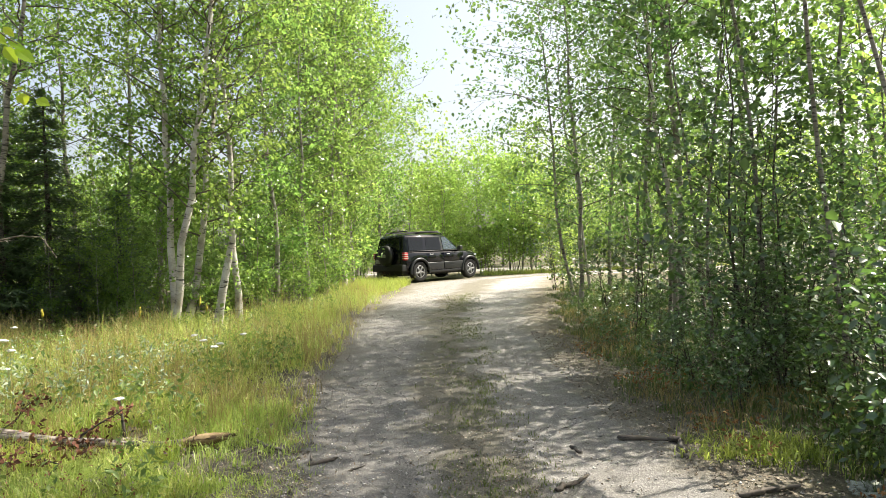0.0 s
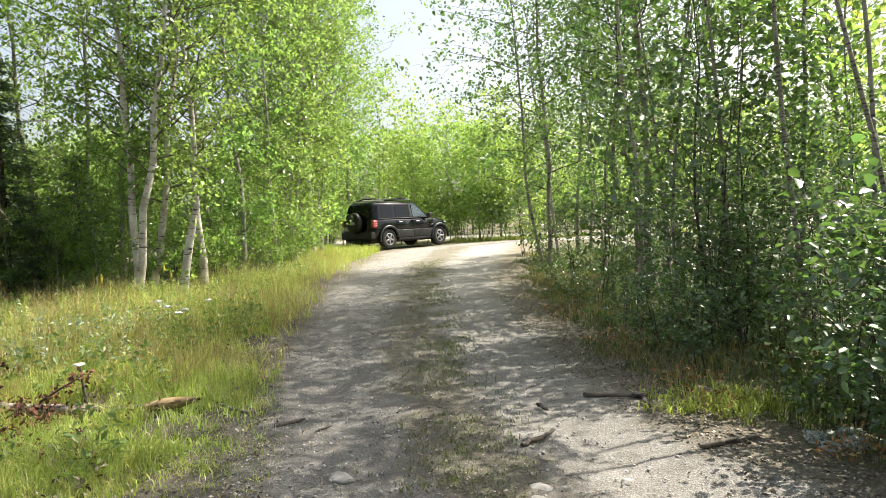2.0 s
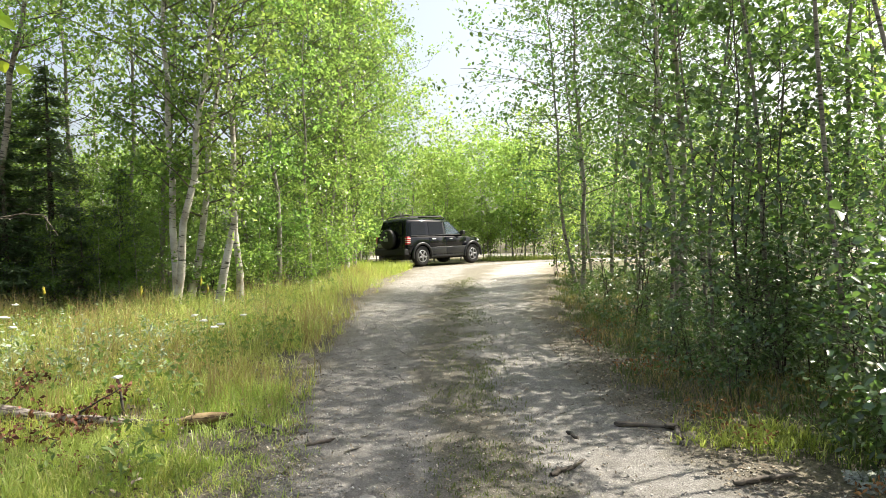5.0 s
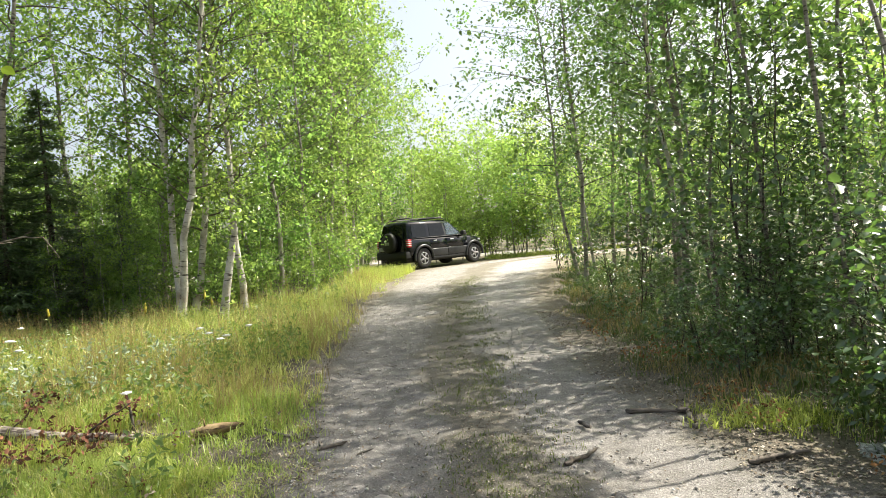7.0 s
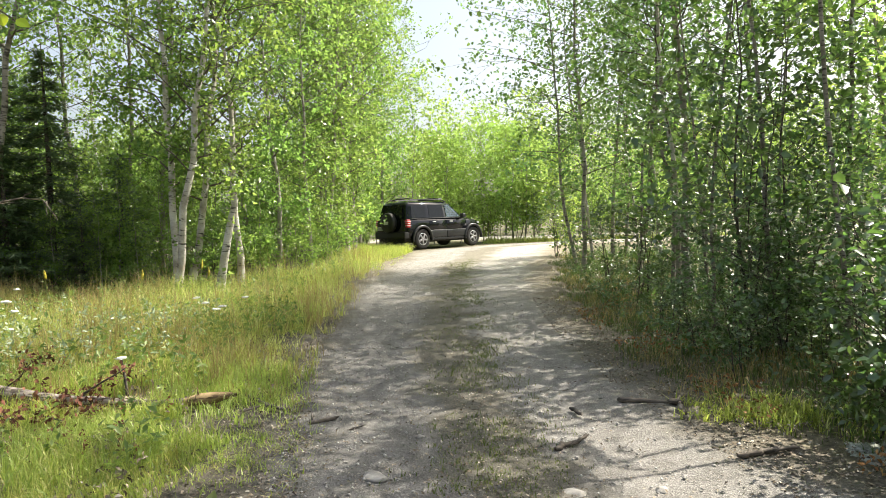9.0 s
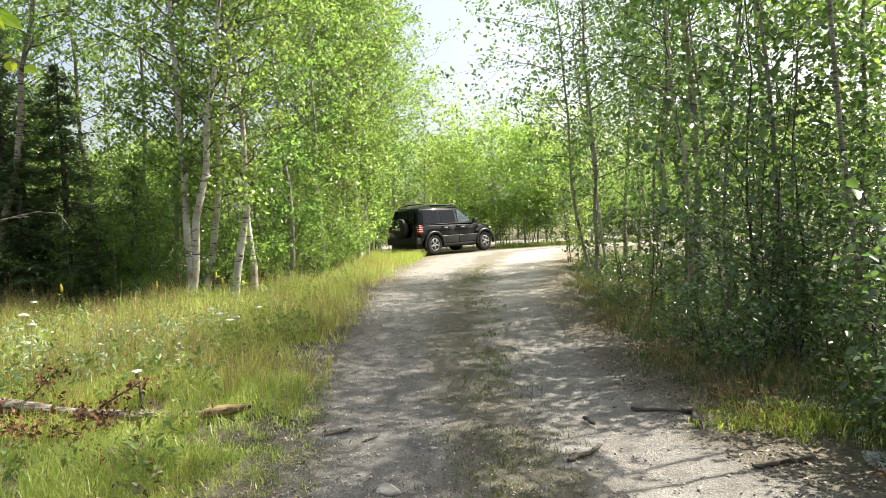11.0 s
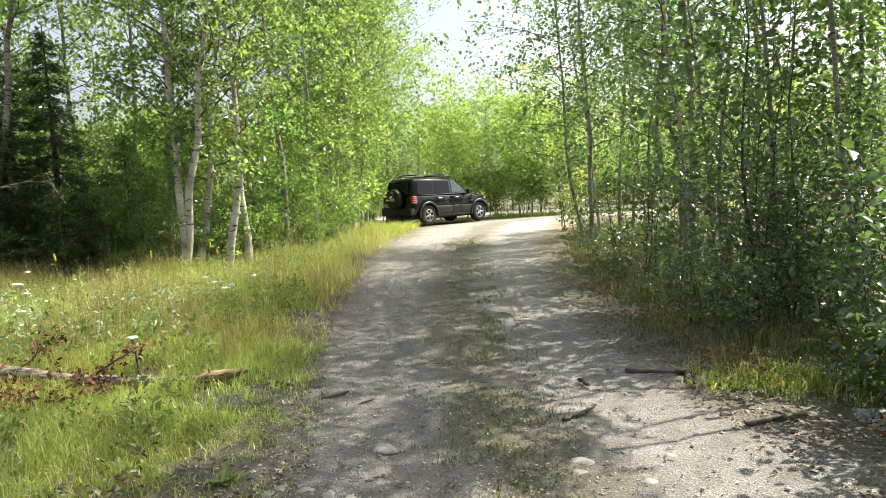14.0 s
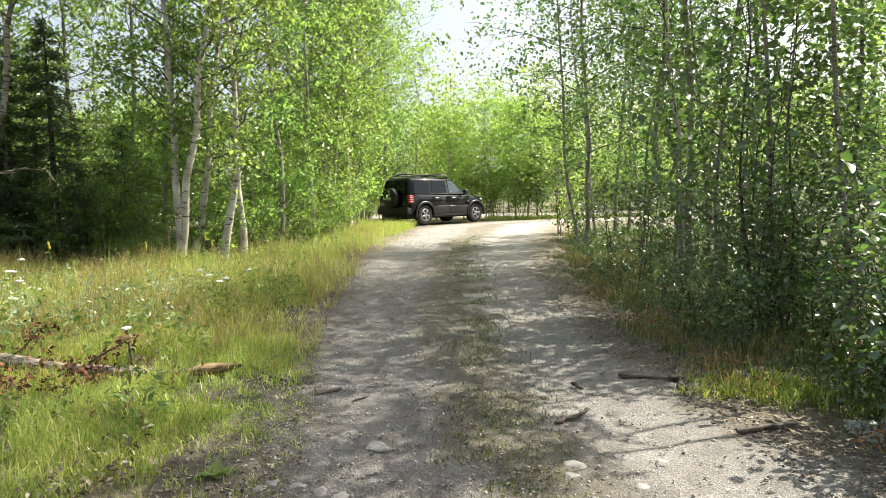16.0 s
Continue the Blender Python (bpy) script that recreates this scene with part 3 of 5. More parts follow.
    thin[0].plant(4.35, 17.5, 1.0, 1.1, (0.03, 0.0), lab_a)
    thin[2].plant(4.75, 17.7, 2.0, 1.0, (0.02, 0.0), lab_a)
    thin[1].plant(4.75, 16.6, 3.0, 0.85, (-0.12, 0.0), lab_b)
    thin[3].plant(3.72, 10.3, 0.2, 1.35, (-0.045, 0.0), lab_a)
    thin[1].plant(3.90, 10.5, 5.0, 1.15, (-0.075, 0.02), lab_b)
    pole[0].plant(4.05, 6.9, 1.4, 1.0, (0.065, 0.0), lab_a)
    over[0].plant(2.9, 14.3, 3.4, 0.95, (-0.05, 0.0), "aspen arching out over the track")
    over[1].plant(3.2, 16.3, 0.6, 0.9, (-0.06, 0.0), "aspen arching out over the track")
    # the dark stem at the meadow's edge
    dark[0].plant(-8.75, 12.4, 2.9, 0.9, (0.15, 0.0), "dark-stemmed aspen leaning over the meadow's edge")

    def scatter(kinds, n, region, label, size=(0.8, 1.15), gap=0.9, lean=0.04, category="tree", group=""):
        done = []
        tries = 0
        while len(done) < n and tries < 4000:
            tries += 1
            x, y = region(rng)
            if x is None or any((x - a) ** 2 + (y - b) ** 2 < gap * gap for a, b in done):
                continue
            done.append((x, y))
            kinds[len(done) % len(kinds)].plant(x, y, rng.uniform(0, 6.28), rng.uniform(*size), tuple(rng.normal(0, lean, 2)), label, category, group)

    def box(x0, x1, y0, y1, ok=lambda x, y: True):
        def pick(r):
            x, y = r.uniform(x0, x1), r.uniform(y0, y1)
            return (x, y) if ok(x, y) else (None, None)
        return pick
    # woods behind the meadow and along the bend
    wood_l = lambda x, y: y > wood_front(x) + 0.8
    for x, y, s in ((-3.3, 19.3, 1.0), (-2.9, 21.4, 1.05), (-3.2, 22.9, 1.15), (-3.9, 20.8, 1.1), (-3.6, 23.0, 1.15), (-3.2, 25.2, 1.1), (-4.9, 18.9, 1.0), (-2.6, 27.9, 0.95), (-4.4, 25.8, 1.15), (-2.7, 28.2, 0.85),
                    (-3.0, 20.6, 0.95), (-3.1, 23.3, 0.95), (-3.35, 16.6, 0.9), (-3.75, 15.2, 0.9), (-4.4, 15.6, 1.0), (-7.2, 15.8, 1.0), (-9.2, 14.0, 1.0), (-6.2, 14.8, 0.95), (-8.6, 16.2, 1.05), (-10.4, 15.8, 1.1)):
        (birch[:1] + aspen)[int(s * 100 + abs(x) * 10) % 5].plant(x, y, rng.uniform(0, 6.28), s, tuple(rng.normal(0, 0.03, 2)), lab_a)
    for x, y, s in ((-3.2, 20.3, 0.8), (-3.9, 18.5, 0.75), (-3.4, 22.3, 0.85), (-3.3, 26.3, 0.9), (-4.6, 17.9, 0.6), (-3.6, 21.9, 0.95), (-2.9, 28.4, 0.8), (-3.6, 24.0, 0.95),
                    (-3.5, 15.8, 0.6), (-4.0, 14.5, 0.6), (-3.1, 17.6, 0.7), (-5.7, 13.7, 0.55), (-6.4, 13.2, 0.6), (-6.1, 14.9, 0.8), (-7.2, 13.9, 0.65), (-5.2, 14.2, 0.6), (-6.5, 12.7, 0.42), (-5.9, 12.9, 0.45), (-7.3, 12.6, 0.4)):
        (sapling + young[:1])[int(s * 100) % 3].plant(x, y, rng.uniform(0, 6.28), s, (0, 0), lab_y)
    scatter(birch + aspen, 6, box(-17, -3.4, 17, 28, wood_l), lab_a, (0.9, 1.2), 1.5)
    scatter(sapling, 8, box(-14, -3.0, 14, 26, wood_l), lab_y, (0.6, 1.1), 1.1)
    scatter(shrub, 30, box(-12, -3.0, 12.5, 24, wood_l), lab_s, (0.7, 1.3), 0.8, category="shrub")
    scatter(shrub, 18, box(-8.5, -3.0, 12.4, 17.5, lambda x, y: 0.0 < y - wood_front(x) < 1.1), lab_s, (0.4, 0.8), 0.5, category="shrub")
    scatter(shrub, 9, box(-3.8, -2.9, 18.4, 23.4, lambda x, y: x < left_edge(y) - 1.1), lab_s, (0.5, 0.9), 0.5, category="shrub")
    # thicket beside the track
    wood_r = lambda x, y: x > right_edge(y) + 1.9
    # Crowns above the view, added to shade the left rut; last two wholly unseen.
    for x, y, k, s in ((3.5, 5.9, 1, 0.85), (3.5, 7.0, 0, 0.9), (3.3, 8.3, 1, 0.9), (3.7, 9.4, 0, 0.9), (4.4, 8.6, 1, 0.8), (3.75, 5.1, 0, 0.85), (3.45, 4.5, 1, 0.85)):
        high[k].plant(x, y, rng.uniform(0, 6.28), s, (-0.05 + rng.normal(0, 0.02), 0.03), "tall slim aspen shading the track")
    for x, y, k, s in ((3.9, 11.6, 0, 1.0), (4.8, 12.4, 1, 1.0), (3.8, 13.2, 1, 0.9)):
        tall[k].plant(x, y, rng.uniform(0, 6.28), s, tuple(rng.normal(0, 0.035, 2)), "tall slim aspen shading the track")
    for x, y, k, s in ((5.4, 8.0, 0, 0.95), (6.2, 9.0, 1, 1.05), (4.9, 7.3, 1, 0.75)):
        bright[k].plant(x, y, rng.uniform(0, 6.28), s, tuple(rng.normal(0, 0.05, 2)), "leafy aspen with light shining through its leaves")
    scatter(thin, 4, box(3.3, 6.2, 11.5, 16.5, wood_r), lab_a, (0.8, 1.05), 1.1)
    scatter(thin, 4, box(6.2, 13, 9.5, 17, wood_r), lab_a, (0.75, 1.0), 1.5)
    scatter(bright, 4, box(5.5, 13, 9, 17, wood_r), lab_y, (0.5, 0.8), 1.2)
    alder[0].plant(3.2, 7.3, 0.0, 1.0, (0, 0), lab_d, "bush")
    alder[1].plant(4.2, 5.9, 1.0, 0.6, (0, 0), lab_d, "bush")
    alder[2].plant(3.9, 8.6, 2.0, 0.95, (0, 0), lab_d, "bush")
    # The last four bushes are out of view, added to shade the near verge.
    for x, y, s in ((3.15, 6.3, 0.5), (3.55, 6.7, 0.62), (4.2, 7.3, 0.65), (3.3, 3.85, 0.42), (3.9, 3.5, 0.5), (3.5, 3.2, 0.4), (4.3, 4.1, 0.55)):
        alder[int(x * 10) % 3].plant(x, y, y * 2, s, (0, 0), "low dark alder bush with broad glossy leaves", "bush")
    scatter(alder, 4, box(3.3, 6.5, 8.4, 13, wood_r), lab_d, (0.55, 0.95), 1.1, category="bush")
    scatter(under, 24, box(2.3, 7, 4.4, 19, lambda x, y: x > right_edge(y) + 1.1), lab_s, (0.5, 1.1), 0.7, category="shrub")
    scatter(alder, 2, box(3.35, 5.4, 6.4, 9.6), lab_d, (0.65, 0.95), 0.7, category="bush")
    scatter(under, 16, box(2.5, 4.2, 4.6, 9.5, lambda x, y: x > right_edge(y) + 0.85), lab_s, (0.3, 0.6), 0.4, category="shrub")
    # The first three are unseen, added to cast shade on the near corner.
    for x, y, s in ((4.5, 5.0, 0.7), (5.6, 5.4, 0.8), (3.9, 4.3, 0.5), (3.5, 4.8, 0.45), (3.55, 5.3, 0.5)):
        alder[int(s * 10) % 3].plant(x, y, x, s, (0, 0), lab_d, "bush")
    # Shrubs mostly outside the view, added to keep the near corner shaded.
    for x, y, s in ((3.0, 4.0, 0.9), (3.1, 3.6, 0.95), (3.0, 4.4, 0.9), (3.4, 4.5, 1.0), (3.5, 4.0, 1.15), (2.75, 3.5, 0.7), (2.8, 3.1, 0.8)):
        under[int(x * 10) % 2].plant(x, y, x * 5, s, (0, 0), lab_s, "shrub")
    under[0].plant(3.05, 18.3, 0.4, 1.2, (0, 0), lab_s, "shrub")
    young[1].plant(3.4, 19.0, 0.9, 0.5, (0, 0), lab_y)
    # bright young trees behind the parked vehicle
    for x, y, s in ((0.2, 29.2, 0.95), (-0.5, 29.6, 1.05), (0.9, 30.2, 0.85), (2.9, 28.9, 1.0), (1.9, 29.8, 0.9), (-1.4, 29.4, 1.15), (3.9, 29.5, 1.1), (4.8, 29.0, 0.85)):
        (young + bright)[int(s * 100) % 5].plant(x, y, x * 3, s, (0, 0), lab_y)
    scatter(young + bright, 15, box(-6, 12, 29.0, 32.4), lab_y, (0.6, 1.15), 1.0)
    scatter(bright, 18, box(0.5, 12, 28.2, 29.0), lab_y, (0.28, 0.45), 0.6)
    scatter(shrub, 14, box(0.5, 9, 29.2, 30.8), lab_s, (1.0, 1.5), 0.5, category="shrub")
    scatter(shrub, 8, box(-6, -1.6, 26.0, 29.6, lambda x, y: x < -1.6 - 0.4 * (28 - y)), lab_s, (0.9, 1.4), 0.5, category="shrub")
    # spruces in the shade at the back of the meadow
    for x, y, k, s in ((-8.9, 13.2, 0, 0.95), (-7.75, 13.3, 0, 0.8), (-8.2, 12.6, 1, 0.8), (-6.85, 14.3, 1, 0.9), (-10.2, 13.6, 0, 1.0), (-7.0, 13.0, 1, 0.55)):
        spruce[k].plant(x, y, rng.uniform(0, 6), s, (0, 0), "dark green spruce with drooping boughs at the meadow's back")
    # the wood beyond the gravel road, and the wood that closes the place round about
    lab_f = "distant leafy tree in the wood beyond the road"
    scatter(far, 40, box(-22, 24, 38.5, 46), lab_f, (0.6, 1.05), 1.3)
    scatter(far, 24, box(-44, 48, 52, 66), lab_f, (0.9, 1.3), 2.5)
    scatter(far, 7, box(-36, -20, 6, 40), lab_f, (1.0, 1.3), 2.0)
    scatter(far, 8, box(24, 40, 2, 27), lab_f, (1.0, 1.3), 2.0)
    scatter(far, 5, box(-24, 24, -26, -8), lab_f, (1.0, 1.3), 2.0)
    scatter(aspen, 3, box(4.5, 9, -6, 1.0), lab_a, (0.7, 0.85), 1.5)


# ---- ground cover ----
def make_grass():
    rng = np.random.default_rng(21)

    def tufts(n, pick, height, per, spread):
        P, H = [], []
        while len(P) < n:
            x, y = pick()
            hh = height(x, y)
            if hh <= 0:
                continue
            P.append((x, y)), H.append(hh * rng.uniform(0.7, 1.2))
        P = np.repeat(np.array(P), per, 0) + rng.normal(0, spread, (n * per, 2))
        H = np.repeat(np.array(H), per)
        return np.stack([P[:, 0], P[:, 1], ground_z(P[:, 0], P[:, 1]) - 0.02], 1), H

    def patchy(x, y, s, o):
        return noise.noise(Vector((x * s + o, y * s - o, 0.3 * o)))

    def left_pick():
        y = 1.6 + 18.5 * rng.uniform() ** 1.5
        return left_edge(y) + 0.15 - rng.uniform() ** 0.9 * (1.5 + 0.62 * y), y


    def left_height(x, y):
        d = left_edge(y) - x
        if d < 0.4 and rng.uniform() > (d + 0.3) / 0.6:
            return 0
        if y > wood_front(x) + 0.6:
            return 0
        if -4.6 < x < -2.9 and 4.9 < y < 5.75 and rng.uniform() < 0.6:
            return 0
        if y < 6.2 and patchy(x, y, 1.3, 4) < -0.2 and rng.uniform() < 0.8:
            return 0
        base = 0.14 + 0.24 * np.clip((y - 5.0) / 4, 0, 1)
        return base * (0.55 + 0.45 * min(1, d / 0.9)) * (1.05 + 0.5 * patchy(x, y, 0.8, 9))
    P, H = tufts(5500, left_pick, left_height, 11, 0.035)
    ob = add_mesh("meadow_grass", mesh_np("meadow_grass", *blades_at(rng, P, H, 0.0072, 0.95)), M_GRASS)
    tagged(ob, "yellow-green meadow grass in the sun", "grass", kind="stuff")
    P, H = tufts(2900, lambda: (left_edge(4) + 0.15 - 4.2 * rng.uniform() ** 1.1, 2.4 + 4.2 * rng.uniform()), lambda x, y: left_height(x, y) * 1.0, 10, 0.035)
    P2, H2 = tufts(1500, left_pick, lambda x, y: left_height(x, y) * 1.1 if patchy(x, y, 0.45, 7) > 0.02 else 0, 9, 0.05)
    ob = add_mesh("lush_grass", mesh_np("lush_grass", *blades_at(rng, np.concatenate([P, P2]), np.concatenate([H, H2]), 0.0068, 0.8)), M_GRASS_LUSH)
    tagged(ob, "lush green grass tufts beside the track", "grass", kind="stuff")
    P, H = tufts(2600, left_pick, lambda x, y: left_height(x, y) * 1.3 if patchy(x, y, 0.5, 2) > -0.1 else 0, 6, 0.04)
    ob = add_mesh("dry_grass", mesh_np("dry_grass", *blades_at(rng, P, H, 0.0055, 0.35)), M_GRASS_DRY)
    tagged(ob, "dry straw-coloured grass stems among the green", "grass", kind="stuff")

    def right_pick():
        y = 2.6 + 17 * rng.uniform() ** 1.2
        return right_edge(y) - 0.1 + rng.uniform() ** 1.3 * 3.2, y

    def right_height(x, y):
        d = x - right_edge(y)
        if y < 4.4 and d < 0.7 and rng.uniform() > 0.05:
            return 0
        if d < 0.5 and rng.uniform() > (d + 0.1) / 0.7:
            return 0
        return (0.04 + 0.06 * min(1, d / 1.0)) * (1.0 + 0.8 * patchy(x, y, 0.9, 5))
    P, H = tufts(3000, right_pick, right_height, 8, 0.04)
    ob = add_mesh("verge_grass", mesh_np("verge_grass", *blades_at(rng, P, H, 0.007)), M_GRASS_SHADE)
    tagged(ob, "green grass on the shaded verge of the track", "grass", kind="stuff")
    P, H = tufts(1500, right_pick, lambda x, y: 1.5 * right_height(x, y) if patchy(x, y, 0.7, 8) > 0.0 else 0, 6, 0.05)
    ob = add_mesh("dry_verge_grass", mesh_np("dry_verge_grass", *blades_at(rng, P, H, 0.005, 0.9)), M_GRASS_DRY)
    tagged(ob, "dry brown grass stems on the shaded verge", "grass", kind="stuff")
    P, H = tufts(900, lambda: (rng.uniform(-3.4, -0.9), rng.uniform(19.5, 24.6)), lambda x, y: 0.27 if x < left_edge(y) - 0.1 - 0.15 * max(0, y - 22) else 0, 9, 0.06)
    P2, H2 = tufts(700, lambda: (rng.uniform(1.6, 13), rng.uniform(27.6, 29.2)), lambda x, y: 0.25 if y > 26.7 + min(1.2, 0.25 * x) else 0, 8, 0.08)
    ob = add_mesh("far_grass", mesh_np("far_grass", *blades_at(rng, np.concatenate([P, P2]), np.concatenate([H, H2]), 0.012, 0.9)), M_GRASS_LUSH)
    tagged(ob, "tall sunlit grass round the parking place", "grass", kind="stuff")
    # the bright tuft at the verge
    P, H = tufts(150, lambda: (rng.normal(2.25, 0.28), rng.normal(4.85, 0.17)), lambda x, y: 0.11, 9, 0.03)
    ob = add_mesh("grass_patch", mesh_np("grass_patch", *blades_at(rng, P, H, 0.011, 0.9)), M_GRASS_LUSH)
    tagged(ob, "bright yellow-green grass patch at the verge", "grass", kind="stuff")

    # grass behind the camera
    P, H = tufts(900, lambda: (rng.choice([-1, 1]) * rng.uniform(2.2, 9), rng.uniform(-7, 2.2)), lambda x, y: 0.2, 6, 0.05)
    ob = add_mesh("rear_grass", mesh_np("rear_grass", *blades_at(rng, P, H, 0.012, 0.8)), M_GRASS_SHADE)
    tagged(ob, "green grass along the nearer part of the track", "grass", kind="stuff")

    # thin grass along the middle strip of the track
    def mid_pick():
        y = 2.6 + 16 * rng.uniform() ** 1.4
        c = 0.28 + 0.2 * max(0, y - 13) / 5
        return c + rng.normal(0, 0.22), y
    P, H = tufts(2400, mid_pick, lambda x, y: 0.032 if patchy(x, y, 1.6, 3) > -0.2 else 0, 6, 0.035)
    P[:, 2] += 0.03
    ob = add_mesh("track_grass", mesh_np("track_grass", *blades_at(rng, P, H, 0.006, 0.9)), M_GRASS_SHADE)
    tagged(ob, "sparse short grass on the middle of the track", "grass", kind="stuff")

    # broad-leaved weeds in the meadow and under the thicket
    def weeds(name, n, pick, h, mat, label, size):
        V, F = [], []
        for _ in range(n):
            x, y = pick()
            z = float(ground_z(x, y))
            hh = h * rng.uniform(0.5, 1.3)
            k = 9
            t = rng.uniform(0.25, 1, k)[:, None]
            a = rng.uniform(0, 6.283, k)
            Q = np.array([[x, y, z]]) + np.array([[rng.normal(0, 0.05), rng.normal(0, 0.05), hh]]) * t + np.stack([np.cos(a), np.sin(a), np.zeros(k)], 1) * size * 0.6
            v, f = leaves_at(rng, Q, size, 1.0, 0.4)
            V.append(v), F.append(f)
        v, f = join(list(zip(V, F)))
        tagged(add_mesh(name, mesh_np(name, v, f), mat), label, "weeds", kind="stuff")

    def weed_left():
        y = 4 + 14 * rng.uniform()
        x = left_edge(y) - 0.8 - rng.uniform() * (1.2 + 0.65 * y)
        if y > wood_front(x) + 0.5:
            y = wood_front(x) - 3 * rng.uniform()
        return (x, y) if not (-4.8 < x < -1.9 and 4.4 < y < 5.9) else (x, y + 4)
    weeds("meadow_weeds", 2600, weed_left, 0.36, M_FORB, "leafy green weeds among the meadow grass", 0.07)

    Q = np.array([weed_left() for _ in range(2600)])
    Q = Q[[patchy(x, y, 0.35, 6) > -0.05 for x, y in Q]]
    Q = np.repeat(Q, 7, 0)
    Z = ground_z(Q[:, 0], Q[:, 1]) + 0.38 * np.repeat(rng.uniform(0.5, 1.25, len(Q) // 7), 7) - rng.uniform(0, 0.12, len(Q))
    P = np.column_stack([Q + rng.normal(0, 0.012, Q.shape), Z])
    tagged(add_mesh("sorrel", mesh_np("sorrel", *leaves_at(rng, P, 0.026, 0.3, 0.5)), M_SORREL), "red-brown sorrel seed heads above the grass", "weeds", kind="stuff")

    weeds("silvery_weeds", 260, lambda: (rng.uniform(-6.0, -3.0), rng.uniform(6.3, 9.5)), 0.42, M_SILVER, "silvery-green leafy weeds in the meadow", 0.06)

    P, H = tufts(150, lambda: (rng.uniform(-3.6, -2.15), rng.uniform(5.15, 5.45)), lambda x, y: 0.17, 9, 0.04)
    ob = add_mesh("log_grass", mesh_np("log_grass", *blades_at(rng, P, H, 0.0065, 0.8)), M_GRASS_LUSH)
    tagged(ob, "tall green grass in front of the fallen tree", "grass", kind="stuff")

    def weed_right():
        y = 3.2 + 16 * rng.uniform() ** 1.2
        return right_edge(y) + 0.75 + rng.uniform() * 4.5, y
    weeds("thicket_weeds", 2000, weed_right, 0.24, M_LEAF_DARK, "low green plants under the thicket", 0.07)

    # fallen leaves and twig bits
    def litter(name, n, pick, size, label):
        P = np.array([pick() for _ in range(n)])
        Q = np.stack([P[:, 0], P[:, 1], ground_z(P[:, 0], P[:, 1]) + 0.022], 1)
        tagged(add_mesh(name, mesh_np(name, *leaves_at(rng, Q, size, 2.5, 0.55)), M_LITTER), label, "leaf litter", kind="stuff")

    def lit_mid():
        y = 2.4 + 15 * rng.uniform() ** 1.8
        return (0.3 + rng.normal(0, 0.26) if rng.uniform() < 0.45 else (left_edge(y) + abs(rng.normal(0, 0.3)) - 0.1 if rng.uniform() < 0.5 else rng.uniform(-1.4, 1.6))), y
    litter("fallen_leaves", 10000, lit_mid, 0.022, "tan fallen leaves and chips on the track")

    def lit_side():
        y = 2.4 + 9 * rng.uniform() ** 1.5
        return (right_edge(y) - 0.2 + abs(rng.normal(0, 0.7)) if rng.uniform() < 0.6 else left_edge(y) + 0.15 - abs(rng.normal(0, 0.6))), y
    def lit_meadow():
        y = 3.0 + 7 * rng.uniform() ** 1.4
        x = left_edge(y) - 0.2 - rng.uniform() * (1 + 0.4 * y)
        return (x, y) if patchy(x, y, 1.1, 6) > 0.12 else lit_meadow()
    P = np.array([lit_meadow() for _ in range(1700)])
    Q = np.stack([P[:, 0], P[:, 1], ground_z(P[:, 0], P[:, 1]) + rng.uniform(0.02, 0.10, len(P))], 1)
    tagged(add_mesh("meadow_leaves", mesh_np("meadow_leaves", *leaves_at(rng, Q, 0.045, 1.2, 0.6)), M_LITTER), "pale withered leaves caught in the meadow grass", "leaf litter", kind="stuff")
    def lit_rust():
        y = 3.6 + 8 * rng.uniform() ** 1.3
        x = right_edge(y) + 0.25 + abs(rng.normal(0, 0.6))
        return (x, y) if patchy(x, y, 0.9, 3) > 0.05 else lit_rust()
    P = np.array([lit_rust() for _ in range(900)])
    Q = np.stack([P[:, 0], P[:, 1], ground_z(P[:, 0], P[:, 1]) + rng.uniform(0.03, 0.16, len(P))], 1)
    tagged(add_mesh("rust_leaves", mesh_np("rust_leaves", *leaves_at(rng, Q, 0.035, 0.8, 0.55)), M_RUST), "rust-coloured withered leaves on the shaded verge", "leaf litter", kind="stuff")
    litter("verge_leaves", 11000, lit_side, 0.028, "brown dry leaves along the verges")


def stone_bm(rng, size, fine=2, frill=0.0):
    """A rounded lump; frill gives it a crumbly, tufted skin."""
    bm = bmesh.new()
    bmesh.ops.create_icosphere(bm, subdivisions=fine, radius=1)
    o = Vector(rng.uniform(-9, 9, 3))
    for v in bm.verts:
        n = v.co.normalized()
        v.co = n * (0.85 + 0.45 * noise.noise(n * 1.3 + o) + frill * noise.noise(n * 7 + o))
        v.co = Vector((v.co.x * size[0], v.co.y * size[1], v.co.z * size[2]))
    for f in bm.faces:
        f.smooth = True
    return bm


